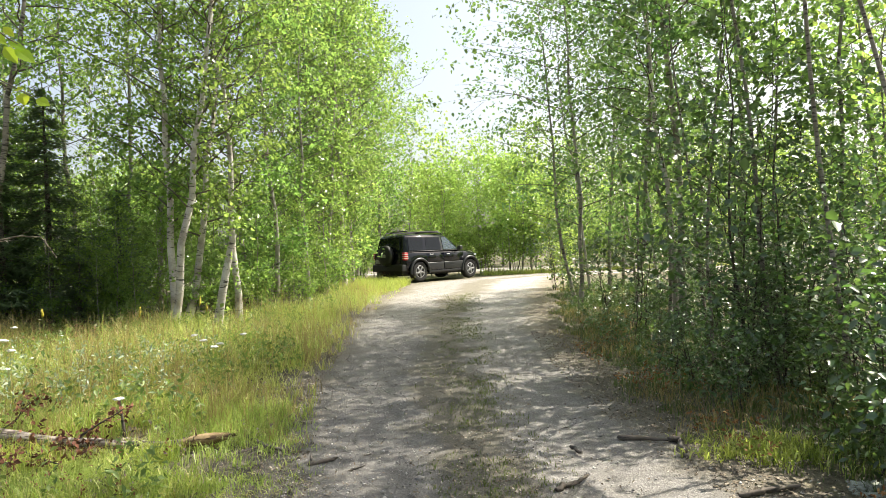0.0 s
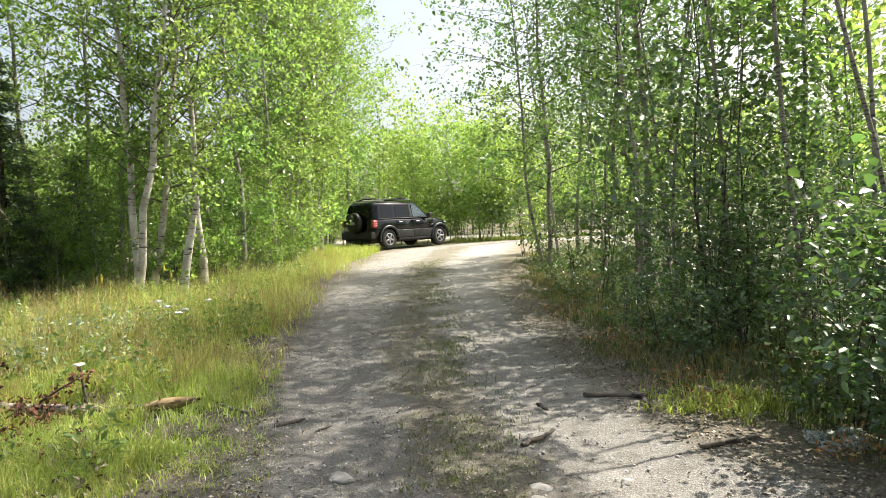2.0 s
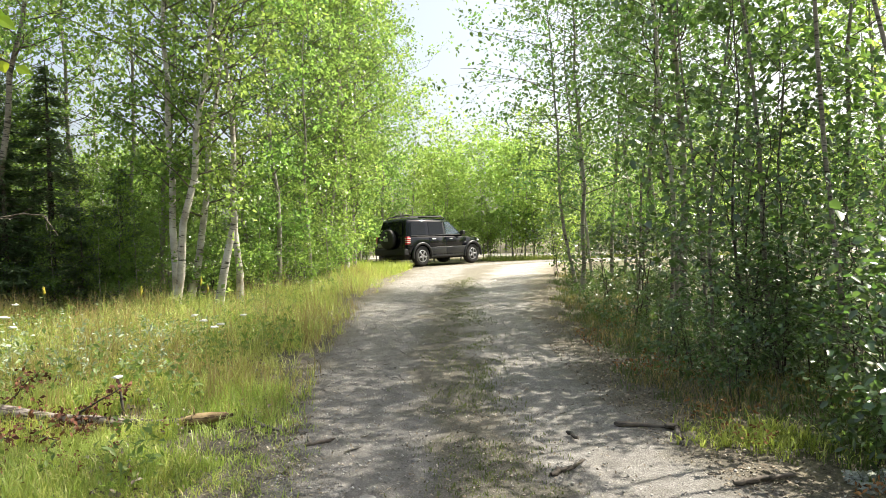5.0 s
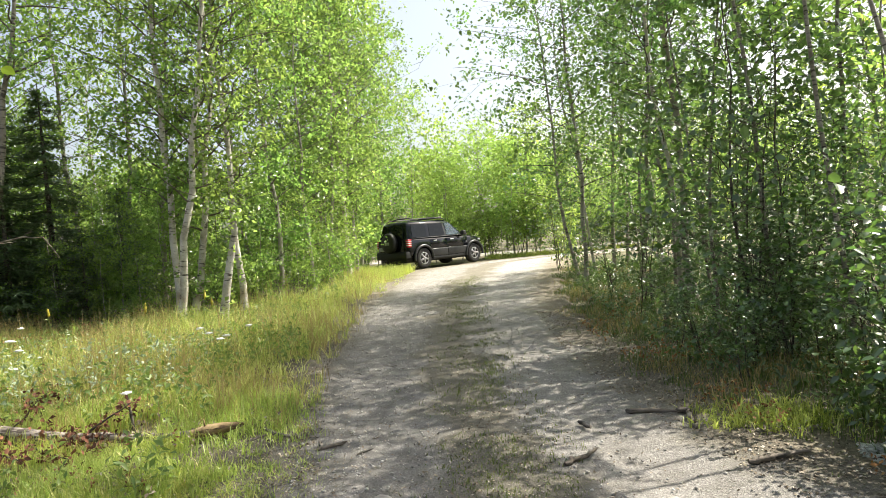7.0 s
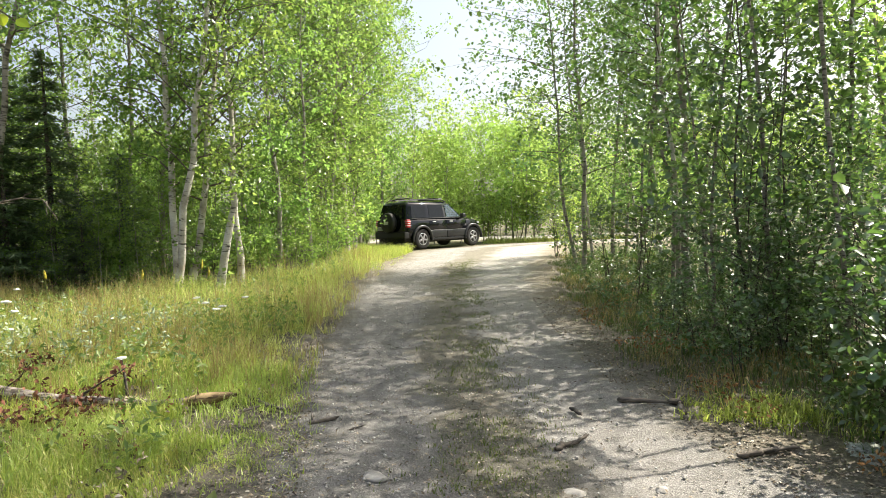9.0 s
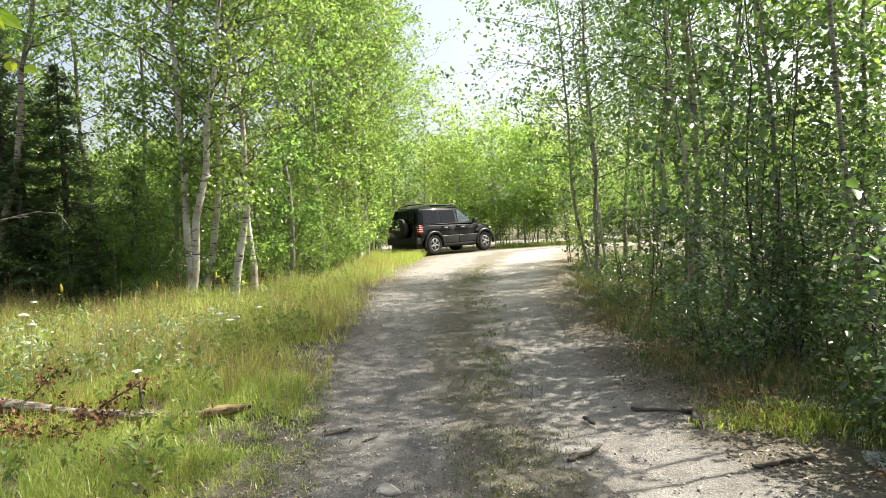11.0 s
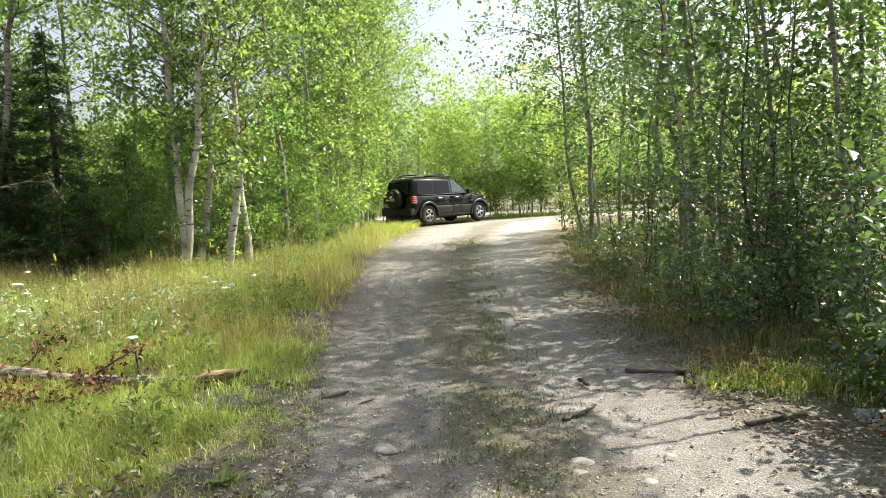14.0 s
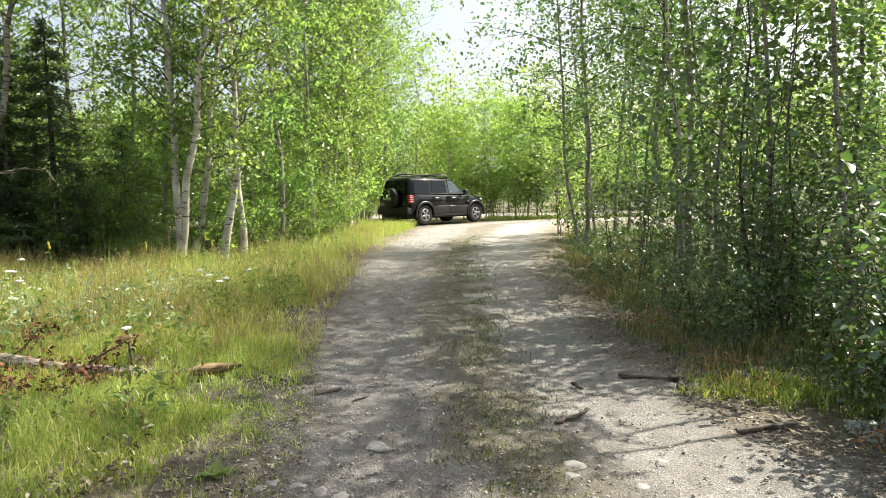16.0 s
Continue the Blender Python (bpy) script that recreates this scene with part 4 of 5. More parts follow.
def make_stones():
    rng = np.random.default_rng(31)
    # pebbles strewn over the ruts
    n = 3600
    y = 2.3 + 9 * rng.uniform(size=n) ** 1.9
    x = np.where(rng.uniform(size=n) < 0.6, rng.normal(-0.7, 0.35, n), rng.normal(0.9, 0.4, n))
    x = np.clip(x, left_edge(y), right_edge(y))
    s = 0.004 + 0.011 * rng.uniform(size=n) ** 3
    C = np.stack([x, y, gz(x, y) + 0.02], 1)
    o = np.array([[1, 0, 0], [0, 1, 0], [-1, 0, 0], [0, -1, 0], [0, 0, 0.7], [0, 0, -0.7]])
    V = C[:, None] + o[None] * s[:, None, None] * rng.uniform(0.7, 1.4, (n, 6, 1))
    f = np.array([[0, 1, 4], [1, 2, 4], [2, 3, 4], [3, 0, 4], [1, 0, 5], [2, 1, 5], [3, 2, 5], [0, 3, 5]])
    F = (np.arange(n)[:, None, None] * 6 + f[None]).reshape(-1, 3)
    tagged(add_mesh("pebbles", mesh_np("pebbles", V.reshape(-1, 3), F), M_PEBBLE), "loose grey pebbles on the gravel track", "pebbles", kind="stuff")
    for x, y, a, b, c in ((-0.43, 3.9, 0.11, 0.07, 0.03), (0.67, 3.58, 0.09, 0.06, 0.03), (0.63, 3.44, 0.06, 0.05, 0.025), (0.6, 3.72, 0.05, 0.04, 0.02),
                          (-0.92, 3.4, 0.05, 0.05, 0.03), (-0.78, 3.37, 0.07, 0.05, 0.03), (-0.66, 3.29, 0.07, 0.05, 0.03), (-0.98, 3.33, 0.05, 0.04, 0.03),
                          (-0.55, 3.24, 0.06, 0.05, 0.03), (0.95, 3.3, 0.06, 0.04, 0.02), (-0.2, 4.6, 0.04, 0.03, 0.02), (1.15, 3.6, 0.05, 0.04, 0.02)):
        st = part("stone", stone_bm(rng, (a, b, c)), M_STONE, None)
        st.matrix_basis = pose(x, y, float(gz(x, y)) + 0.008, 0, 0, rng.uniform(0, 360))
        tagged(st, "pale rounded stone half sunk in the gravel track", "stone", "stones in the track")
    for x, y, s in ((2.56, 4.15, 0.08), (2.72, 4.0, 0.10), (2.55, 3.98, 0.07), (2.8, 4.2, 0.09), (2.66, 4.2, 0.06), (2.85, 4.05, 0.07)):
        st = part("lichen_clump", stone_bm(rng, (s, s, s * 0.55), 4, 0.6), M_LICHEN, None)
        st.matrix_basis = pose(x, y, float(ground_z(x, y)) - 0.005, 0, 0, rng.uniform(0, 360))
        tagged(st, "pale grey-green reindeer lichen clump on the ground", "lichen", "lichen clumps")


def make_sticks():
    rng = np.random.default_rng(41)

    def stick(points, r, label, material=M_STICK, lift=0.025, name="stick"):
        P = np.array(points, float)
        t = np.linspace(0, 1, len(P))
        tt = np.linspace(0, 1, 4 * len(P))
        Q = np.stack([np.interp(tt, t, P[:, i]) for i in (0, 1)], 1) + rng.normal(0, r * 0.4, (len(tt), 2))
        z = ground_z(Q[:, 0], Q[:, 1]) + lift + r * 0.4 + rng.normal(0, r * 0.12, len(tt))
        if P.shape[1] > 2:
            z = z + np.interp(tt, t, P[:, 2])
        R = r * (1.1 - 0.5 * tt) * rng.uniform(0.85, 1.15, len(tt))
        R[0] *= 0.6
        R[-1] *= 0.3
        V, F = tube(np.column_stack([Q, z]), R, 7)
        return tagged(add_mesh(name, smooth(mesh_np(name, V, F)), material), label, "stick")
    stick([(-1.01, 4.91), (-0.91, 4.98), (-0.82, 5.05)], 0.017, "short brown broken stick lying on the gravel")
    stick([(1.34, 5.29), (1.57, 5.24), (1.77, 5.11)], 0.020, "grey crooked dead branch lying at the track's edge", M_STICK)
    stick([(1.70, 5.15, 0.02), (1.77, 5.09, 0.02), (1.72, 4.9, 0.01), (1.68, 4.71, 0.0)], 0.022, "grey bent end of dead branch on the gravel")
    stick([(0.68, 4.21), (0.76, 4.29), (0.85, 4.33), (0.93, 4.47)], 0.019, "grey-brown broken branch lying on the gravel", M_STICK)
    stick([(0.94, 5.11), (0.99, 4.92)], 0.017, "dark brown stub of wood on the gravel", M_DARKBARK)
    stick([(1.74, 4.0), (1.94, 4.07), (2.17, 4.11)], 0.020, "grey fallen branch at the grass verge", M_STICK)
    stick([(-1.71, 5.7), (-1.46, 5.39), (-1.28, 5.25)], 0.020, "weathered grey stick half buried in litter")
    stick([(-1.62, 5.2), (-1.45, 5.45)], 0.010, "thin grey twig leaning in the grass")
    stick([(-1.05, 5.15), (-0.98, 4.9)], 0.008, "thin brown twig on the gravel", M_DARKBARK)
    stick([(-0.7, 4.75), (-0.6, 4.85)], 0.008, "thin brown twig on the gravel", M_DARKBARK)
    for _ in range(34):
        y = 2.6 + 6 * rng.uniform() ** 1.4
        x = rng.uniform(-1.6, 2.3)
        a, s = rng.uniform(0, 6.28), rng.uniform(0.03, 0.09)
        stick([(x, y), (x + math.cos(a) * s, y + math.sin(a) * s)], 0.004, "thin dry twig on the ground", M_TWIG, 0.02, "twig")
    # upright dead stem in the grass with a pale tip
    V, F = tube([[-2.77, 5.8, -0.05], [-2.79, 5.8, 0.18], [-2.81, 5.79, 0.37]], [0.014, 0.012, 0.009], 6)
    tagged(add_mesh("dead_plant", mesh_np("dead_plant", V, F), M_DARKBARK), "thin dark upright dead stem in the grass", "stick")


def make_fallen_tree():
    """The fallen birch in the meadow: trunk with a split butt, broken branches and withered brown leaves."""
    rng = np.random.default_rng(51)
    log = new("fallen_tree")
    log.matrix_basis = Matrix.Translation((-1.74, 5.55, -0.03)) @ Matrix.Rotation(radians(17.6), 4, "Z") @ Matrix.Scale(0.71, 4) @ Matrix.Translation((1.88, -6.03, 0))
    tagged(log, "fallen dead birch with withered brown leaves in the grass", "fallen tree")
    P = np.array([(-5.6, 7.6, 0.34), (-4.9, 7.15, 0.29), (-4.3, 6.8, 0.24), (-3.7, 6.5, 0.18), (-3.1, 6.35, 0.13), (-2.4, 6.1, 0.14)])
    V, F = tube(np.stack([np.interp(np.linspace(0, 5, 14), np.arange(6), P[:, i]) for i in range(3)], 1) + rng.normal(0, 0.008, (14, 3)),
                np.linspace(0.12, 0.034, 14), 9)
    add_mesh("trunk", smooth(mesh_np("trunk", V, F)), M_DEAD, log, "weathered grey birch trunk")
    Q = np.array([(-2.48, 6.12, 0.14), (-2.4, 6.09, 0.14), (-2.27, 6.06, 0.155), (-2.12, 6.04, 0.17), (-2.0, 6.03, 0.18), (-1.88, 6.03, 0.19)])
    V, F = tube(Q, [0.034, 0.062, 0.075, 0.068, 0.045, 0.010], 9)
    V += rng.normal(0, 0.006, V.shape)
    add_mesh("split_end", smooth(mesh_np("split_end", V, F)), M_SPLIT, log, "brown split end of the trunk")
    for a, b, r in (((-2.16, 6.04, 0.15), (-2.05, 5.98, 0.0), 0.02), ((-2.32, 6.07, 0.2), (-2.33, 6.06, 0.30), 0.012)):
        V, F = tube(bent_line(rng, np.array(a), np.array(b), 5, 0.01), np.linspace(r, r * 0.5, 5), 6)
        add_mesh("stub", smooth(mesh_np("stub", V, F)), M_SPLIT, log)
    tips = []
    for a, b, r in (((-3.7, 6.6, 0.12), (-3.1, 6.35, 0.55), 0.022), ((-4.2, 6.8, 0.12), (-3.45, 6.1, 0.22), 0.016), ((-4.6, 7.05, 0.15), (-3.65, 5.75, 0.16), 0.022),
                    ((-4.9, 7.2, 0.18), (-4.1, 5.8, 0.2), 0.020), ((-5.1, 7.3, 0.2), (-4.2, 6.4, 0.05), 0.018), ((-4.7, 7.1, 0.2), (-4.15, 7.1, 0.62), 0.014), ((-5.2, 7.4, 0.2), (-4.9, 6.2, 0.3), 0.014)):
        line = bent_line(rng, np.array(a), np.array(b), 7, 0.03)
        V, F = tube(line, np.linspace(r, r * 0.3, 7), 5)
        add_mesh("branch", smooth(mesh_np("branch", V, F)), M_DARKBARK, log)
        for q in line[2:]:
            tips.append(q)
            tips.append(q + rng.normal(0, 0.08, 3))
    for q in P[:4]:
        tips.extend(q + rng.normal(0, 1, 3) * np.array([0.2, 0.15, 0.05]) - np.array([0, 0.1, 0.06]) for _ in range(7))
    C = np.array(tips)
    L = C[rng.integers(0, len(C), 1100)] + rng.normal(0, 0.06, (1100, 3))
    L[:, 2] = np.maximum(L[:, 2], 0.12)
    add_mesh("withered_leaves", mesh_np("withered_leaves", *leaves_at(rng, L, 0.07, -0.2, 0.55)), M_DEADLEAF, log, "curled red-brown withered leaves")


def make_snag():
    """Broken birch stem with fresh sprouts, beside the birch clump."""
    rng = np.random.default_rng(61)
    x, y = -4.15, 12.2
    z = float(ground_z(x, y))
    ob = new("broken_stem")
    ob.matrix_basis = pose(x, y, z)
    tagged(ob, "broken pale birch stem with leafy sprouts", "tree stump")
    V, F = tube([[0, 0, -0.1], [0.14, 0, 0.7], [0.27, 0, 1.3], [0.40, 0, 1.85]], [0.09, 0.075, 0.065, 0.055], 8)
    add_mesh("trunk", smooth(mesh_np("trunk", V, F)), M_BIRCH, ob)
    C = np.array([[0.42, 0, 1.95], [0.6, 0.05, 1.9], [0.36, 0, 2.15], [0.25, 0, 1.5], [0.1, 0, 0.6]])
    P = C[rng.integers(0, 5, 170)] + rng.normal(0, 0.13, (170, 3))
    add_mesh("sprout_leaves", mesh_np("sprout_leaves", *leaves_at(rng, P, 0.09)), M_LEAF_SUN, ob, "fresh light-green sprouts")["kind"] = "stuff"


def make_dead_branch():
    """Bare grey branch that sticks out into the meadow from the wood's edge."""
    rng = np.random.default_rng(62)
    b = new("dead_sapling")
    tagged(b, "leafless grey dead sapling with a bare bent branch", "dead tree")
    V, F = tube([[-7.6, 10.2, -0.1], [-7.5, 10.2, 1.2], [-7.45, 10.2, 2.6]], [0.04, 0.03, 0.012], 6)
    add_mesh("stem", smooth(mesh_np("stem", V, F)), M_DEAD, b)
    for pts, r in ((((-7.5, 10.2, 1.75), (-6.8, 10.15, 1.92), (-6.35, 10.2, 2.0), (-6.05, 10.2, 1.95), (-5.82, 10.2, 1.65)), 0.018),
                   (((-6.35, 10.2, 2.0), (-6.2, 10.2, 2.1)), 0.01), (((-6.0, 10.2, 1.93), (-5.95, 10.15, 1.7)), 0.007), (((-6.8, 10.15, 1.92), (-6.4, 10.1, 1.93)), 0.009)):
        P = np.array(pts)
        t = np.linspace(0, len(P) - 1, 9)
        Q = np.stack([np.interp(t, np.arange(len(P)), P[:, i]) for i in range(3)], 1) + rng.normal(0, 0.008, (9, 3))
        V, F = tube(Q, np.linspace(r, r * 0.35, 9), 5)
        add_mesh("branch", smooth(mesh_np("branch", V, F)), M_DEAD, b)


def big_leaf(bm, p, d, n, L, W):
    """A leaf of 12 corners with a midrib fold and a curled tip."""
    s = d.cross(n).normalized()
    rows = []
    for t, w in ((0, 0.02), (0.2, 0.75), (0.42, 1.0), (0.65, 0.8), (0.85, 0.4), (1.0, 0.02)):
        c = p + d * (L * t) - n * (0.12 * L * t * t)
        rows.append([bm.verts.new(c - s * (W * w) + n * (0.15 * W * w)), bm.verts.new(c), bm.verts.new(c + s * (W * w) + n * (0.15 * W * w))])
    for a, b in zip(rows, rows[1:]):
        for i in (0, 1):
            bm.faces.new((a[i], a[i + 1], b[i + 1], b[i]))


def make_near_sapling():
    """Young aspen beside the camera, of which a few sunlit leaves hang into view."""
    rng = np.random.default_rng(71)
    tree = new("aspen_sapling")
    tagged(tree, "young aspen sapling with large sunlit leaves", "sapling")
    V, F = tube([[-1.75, 1.35, -0.05], [-1.7, 1.33, 1.0], [-1.6, 1.3, 2.0], [-1.5, 1.3, 2.9]], [0.02, 0.017, 0.012, 0.005], 6)
    add_mesh("trunk", smooth(mesh_np("trunk", V, F)), M_ASPEN, tree)
    twigs = (((-1.62, 1.3, 1.85), (-1.2, 1.2, 1.95), (-0.84, 1.125, 1.955), (-0.744, 1.123, 1.908), (-0.713, 1.123, 1.892), (-0.655, 1.124, 1.859)),
             ((-1.58, 1.3, 2.05), (-1.2, 1.2, 2.10), (-0.836, 1.122, 2.032), (-0.741, 1.123, 1.996), (-0.69, 1.123, 1.957), (-0.678, 1.124, 1.95)))
    for pts in twigs:
        V, F = tube(pts, [0.004, 0.003, 0.0016, 0.0012, 0.001, 0.0007], 5)
        add_mesh("twig", mesh_np("twig", V, F), M_TWIG, tree)
    for x, y, z, dx, dz, L, W in ((-0.694, 1.123, 1.954, 0.91, -0.42, 0.033, 0.006), (-0.683, 1.123, 1.942, 0.80, -0.59, 0.039, 0.010), (-0.701, 1.123, 1.946, 0.62, -0.79, 0.037, 0.009),
                                  (-0.701, 1.123, 1.979, 0.73, -0.69, 0.024, 0.006), (-0.727, 1.122, 1.977, 0.89, -0.46, 0.030, 0.005), (-0.714, 1.123, 1.963, 0.79, -0.61, 0.020, 0.006),
                                  (-0.753, 1.121, 1.941, 0.88, -0.47, 0.029, 0.009), (-0.750, 1.121, 1.915, 0.83, -0.56, 0.045, 0.009), (-0.674, 1.122, 1.866, 0.22, -0.98, 0.020, 0.009),
                                  (-0.650, 1.123, 1.856, 0.89, -0.46, 0.025, 0.008), (-0.686, 1.122, 1.871, 0.95, 0.30, 0.017, 0.005), (-0.770, 1.121, 1.998, 0.79, -0.61, 0.028, 0.009),
                                  (-0.761, 1.121, 1.968, 0.88, -0.48, 0.029, 0.007), (-0.81, 1.12, 2.01, 0.5, -0.8, 0.035, 0.010), (-0.80, 1.12, 1.93, 0.4, -0.9, 0.035, 0.010)):
        bm = bmesh.new()
        d = Vector((dx, rng.uniform(-0.15, 0.15), dz)).normalized()
        n = Vector((rng.uniform(-0.2, 0.2), -0.8, 0.55))
        n = (n - d * n.dot(d)).normalized()
        big_leaf(bm, Vector((x, y, z)), d, n, L, W * 1.15)
        part("leaf", bm, M_LEAF_NEAR, tree)


def make_flowers():
    rng = np.random.default_rng(81)

    def flower(x, y, h, kind):
        z = float(ground_z(x, y))
        ob = new("wildflower")
        ob.matrix_basis = pose(x, y, z, rng.uniform(-8, 8), rng.uniform(-8, 8), rng.uniform(0, 360))
        V, F = tube([[0, 0, -0.03], [0.01, 0, h * 0.5], [0, 0.01, h]], [0.004, 0.0035, 0.003], 5)
        add_mesh("stem", mesh_np("stem", V, F), M_FORB, ob)
        if kind == "white":
            part("flower_head", stone_bm(rng, (0.05, 0.045, 0.016), 3, 0.5), M_WHITE, ob, "flat white flower head").matrix_basis = pose(0, 0, h)
            tagged(ob, "white-headed wild yarrow in the meadow grass", "wildflower", "meadow flowers")
        else:
            part("flower_head", stone_bm(rng, (0.017, 0.017, 0.075), 3, 0.7), M_YELLOW, ob, "upright yellow flower spike").matrix_basis = pose(0, 0, h - 0.08)
            tagged(ob, "yellow goldenrod standing above the grass", "wildflower", "meadow flowers")
        P = np.stack([rng.normal(0, 0.03, 10), rng.normal(0, 0.03, 10), rng.uniform(0.1, 0.8, 10) * h], 1)
        add_mesh("leaves", mesh_np("leaves", *leaves_at(rng, P, 0.06, 0.5, 0.3)), M_FORB, ob)
    for x, y, h in ((-2.95, 8.3, 0.5), (-2.8, 8.1, 0.48), (-2.72, 8.2, 0.5), (-2.55, 8.6, 0.55), (-3.1, 8.5, 0.52), (-5.6, 8.6, 0.5), (-5.9, 8.9, 0.5), (-5.3, 8.2, 0.45),
                    (-6.1, 9.6, 0.55), (-5.0, 7.6, 0.4), (-2.81, 5.79, 0.37), (-4.6, 5.9, 0.2), (-4.9, 5.5, 0.2)):
        flower(x, y, h, "white")
    for x, y, h in ((-5.9, 10.0, 0.8), (-4.6, 10.2, 0.8), (-3.9, 10.6, 0.85), (-3.85, 10.9, 0.7)):
        flower(x, y, h, "yellow")
    # rosette of broad leaves beside the track
    ob = new("broadleaf_weed")
    ob.matrix_basis = pose(-1.26, 3.5, float(ground_z(-1.26, 3.5)))
    tagged(ob, "low green rosette of broad leaves beside the track", "weed")
    for k in range(9):
        bm = bmesh.new()
        a = k * 0.75 + rng.uniform(-0.2, 0.2)
        d = Vector((math.cos(a), math.sin(a), rng.uniform(0.3, 0.8))).normalized()
        n = Vector((0, 0, 1))
        n = (n - d * n.dot(d)).normalized()
        big_leaf(bm, Vector((0, 0, 0.01)), d, n, rng.uniform(0.08, 0.12), 0.028)
        part("leaf", bm, M_FORB, ob)


# ---- the parked off-road vehicle ----
def block(x0, x1, y0, y1, z0, z1, bevel=0.02, segments=2, taper=None):
    bm = bmesh.new()
    bmesh.ops.create_cube(bm, size=1)
    for v in bm.verts:
        v.co = Vector((x0 + (v.co.x + 0.5) * (x1 - x0), y0 + (v.co.y + 0.5) * (y1 - y0), z0 + (v.co.z + 0.5) * (z1 - z0)))
    if bevel:
        bmesh.ops.bevel(bm, geom=bm.edges[:], offset=bevel, segments=segments, affect="EDGES", profile=0.6)
    for f in bm.faces:
        f.smooth = True
    return bm


def lathe(profile, steps=28, caps=True):
    """Turned form about the y axis; profile: (y, radius)."""
    bm = bmesh.new()
    rings = []
    for y, r in profile:
        rings.append([bm.verts.new((r * math.cos(a), y, r * math.sin(a))) for a in (2 * math.pi * i / steps for i in range(steps))])
    for a, b in zip(rings, rings[1:]):
        for i in range(steps):
            bm.faces.new((a[i], a[(i + 1) % steps], b[(i + 1) % steps], b[i]))
    for ring in (rings[0], rings[-1]) if caps else ():
        bm.faces.new(ring)
    bmesh.ops.recalc_face_normals(bm, faces=bm.faces[:])
    for f in bm.faces:
        f.smooth = len(f.verts) == 4
    return bm


AXLES = (-1.30, 1.35)
ARCH, HUB = 0.43, 0.37


def make_car():
    paint = plain("black_car_paint", (0.003, 0.004, 0.007), 0.08, 0.0, 60, 0.15, 0.0)
    paint.node_tree.nodes["Principled BSDF"].inputs["Specular IOR Level"].default_value = 0.4
    cladding = plain("grey_plastic_cladding", (0.013, 0.014, 0.016), 0.38, 0.0, 80, 0.2, 0.0)
    trim = plain("black_plastic", (0.010, 0.010, 0.010), 0.55, grain=90, amount=0.2)
    rubber = plain("tyre_rubber", (0.022, 0.021, 0.020), 0.85, grain=60, amount=0.25)
    alloy = plain("wheel_alloy", (0.30, 0.30, 0.31), 0.4, 0.7, 50, 0.12)
    red = plain("red_lens", (0.42, 0.015, 0.02), 0.15, 0.0, 40, 0.1, 0.6)
    clear = plain("lamp_lens", (0.62, 0.62, 0.62), 0.12, 0.2, 40, 0.1, 0.6)
    grey = plain("plate_grey", (0.30, 0.31, 0.32), 0.5)
    glass, n, l, p = nodes_of("tinted_glass")
    p.inputs["Base Color"].default_value = (0.006, 0.008, 0.010, 1)
    p.inputs["Roughness"].default_value, p.inputs["IOR"].default_value, p.inputs["Coat Weight"].default_value = 0.02, 1.3, 0.0
    glass_front, n, l, p = nodes_of("clear_sky_sheen_glass")
    tb = n.new("ShaderNodeBsdfTransparent")
    tb.inputs[0].default_value = (0.55, 0.62, 0.62, 1)
    mx = n.new("ShaderNodeMixShader")
    mx.inputs[0].default_value = 0.6
    # Pale blue base puts the sky's reflection into the front glass colour.
    p.inputs["Base Color"].default_value = (0.16, 0.21, 0.24, 1)
    p.inputs["Roughness"].default_value, p.inputs["IOR"].default_value = 0.05, 1.7
    l.new(p.outputs[0], mx.inputs[1]), l.new(tb.outputs[0], mx.inputs[2]), l.new(mx.outputs[0], n["Material Output"].inputs[0])

    car = new("car")
    tagged(car, "black off-road car with grey cladding parked at the track's end", "car")

    # lower body, station by station
    def top(x):
        return np.interp(x, [-2.05, -1.9, 0.8, 1.2, 1.75, 1.88, 1.97], [1.08, 1.13, 1.09, 1.07, 0.99, 0.93, 0.80])

    def half(x):
        return np.interp(x, [-2.05, -1.9, -1.5, 1.2, 1.6, 1.85, 1.97], [0.76, 0.83, 0.855, 0.855, 0.80, 0.70, 0.60])

    def low(x):
        z = float(np.interp(x, [-2.05, -1.8, -1.5, 1.5, 1.75, 1.97], [0.46, 0.40, 0.34, 0.34, 0.40, 0.46]))
        for a in AXLES:
            if abs(x - a) < ARCH:
                z = max(z, HUB + math.sqrt(ARCH ** 2 - (x - a) ** 2))
        return z
    xs = sorted(set([round(-2.05 + 0.05 * i, 3) for i in range(80)] + [a + s * ARCH * 0.999 for a in AXLES for s in (-1, 1)] + [1.97]))
    bm = bmesh.new()
    rings = []
    for x in xs:
        w, t, b = float(half(x)), float(top(x)), low(x)
        m = max(0.74, b + 0.07)
        pts = [(w - 0.10, b + 0.01), (w - 0.01, b), (w + 0.005, (b + m) / 2), (w + 0.01, m), (w - 0.012, t - 0.10), (w - 0.05, t - 0.015), (w * 0.55, t + 0.018)]
        ring = [bm.verts.new((x, -y, z)) for y, z in pts] + [bm.verts.new((x, 0, t + 0.026))] + [bm.verts.new((x, y, z)) for y, z in pts[::-1]]
        rings.append(ring)
    for a, b in zip(rings, rings[1:]):
        for i in range(len(a) - 1):
            bm.faces.new((a[i], b[i], b[i + 1], a[i + 1]))
    bm.faces.new(rings[0]), bm.faces.new(rings[-1][::-1])
    bmesh.ops.recalc_face_normals(bm, faces=bm.faces[:])
    for f in bm.faces:
        f.smooth = len(f.verts) == 4
    body = part("body", bm, paint, car)

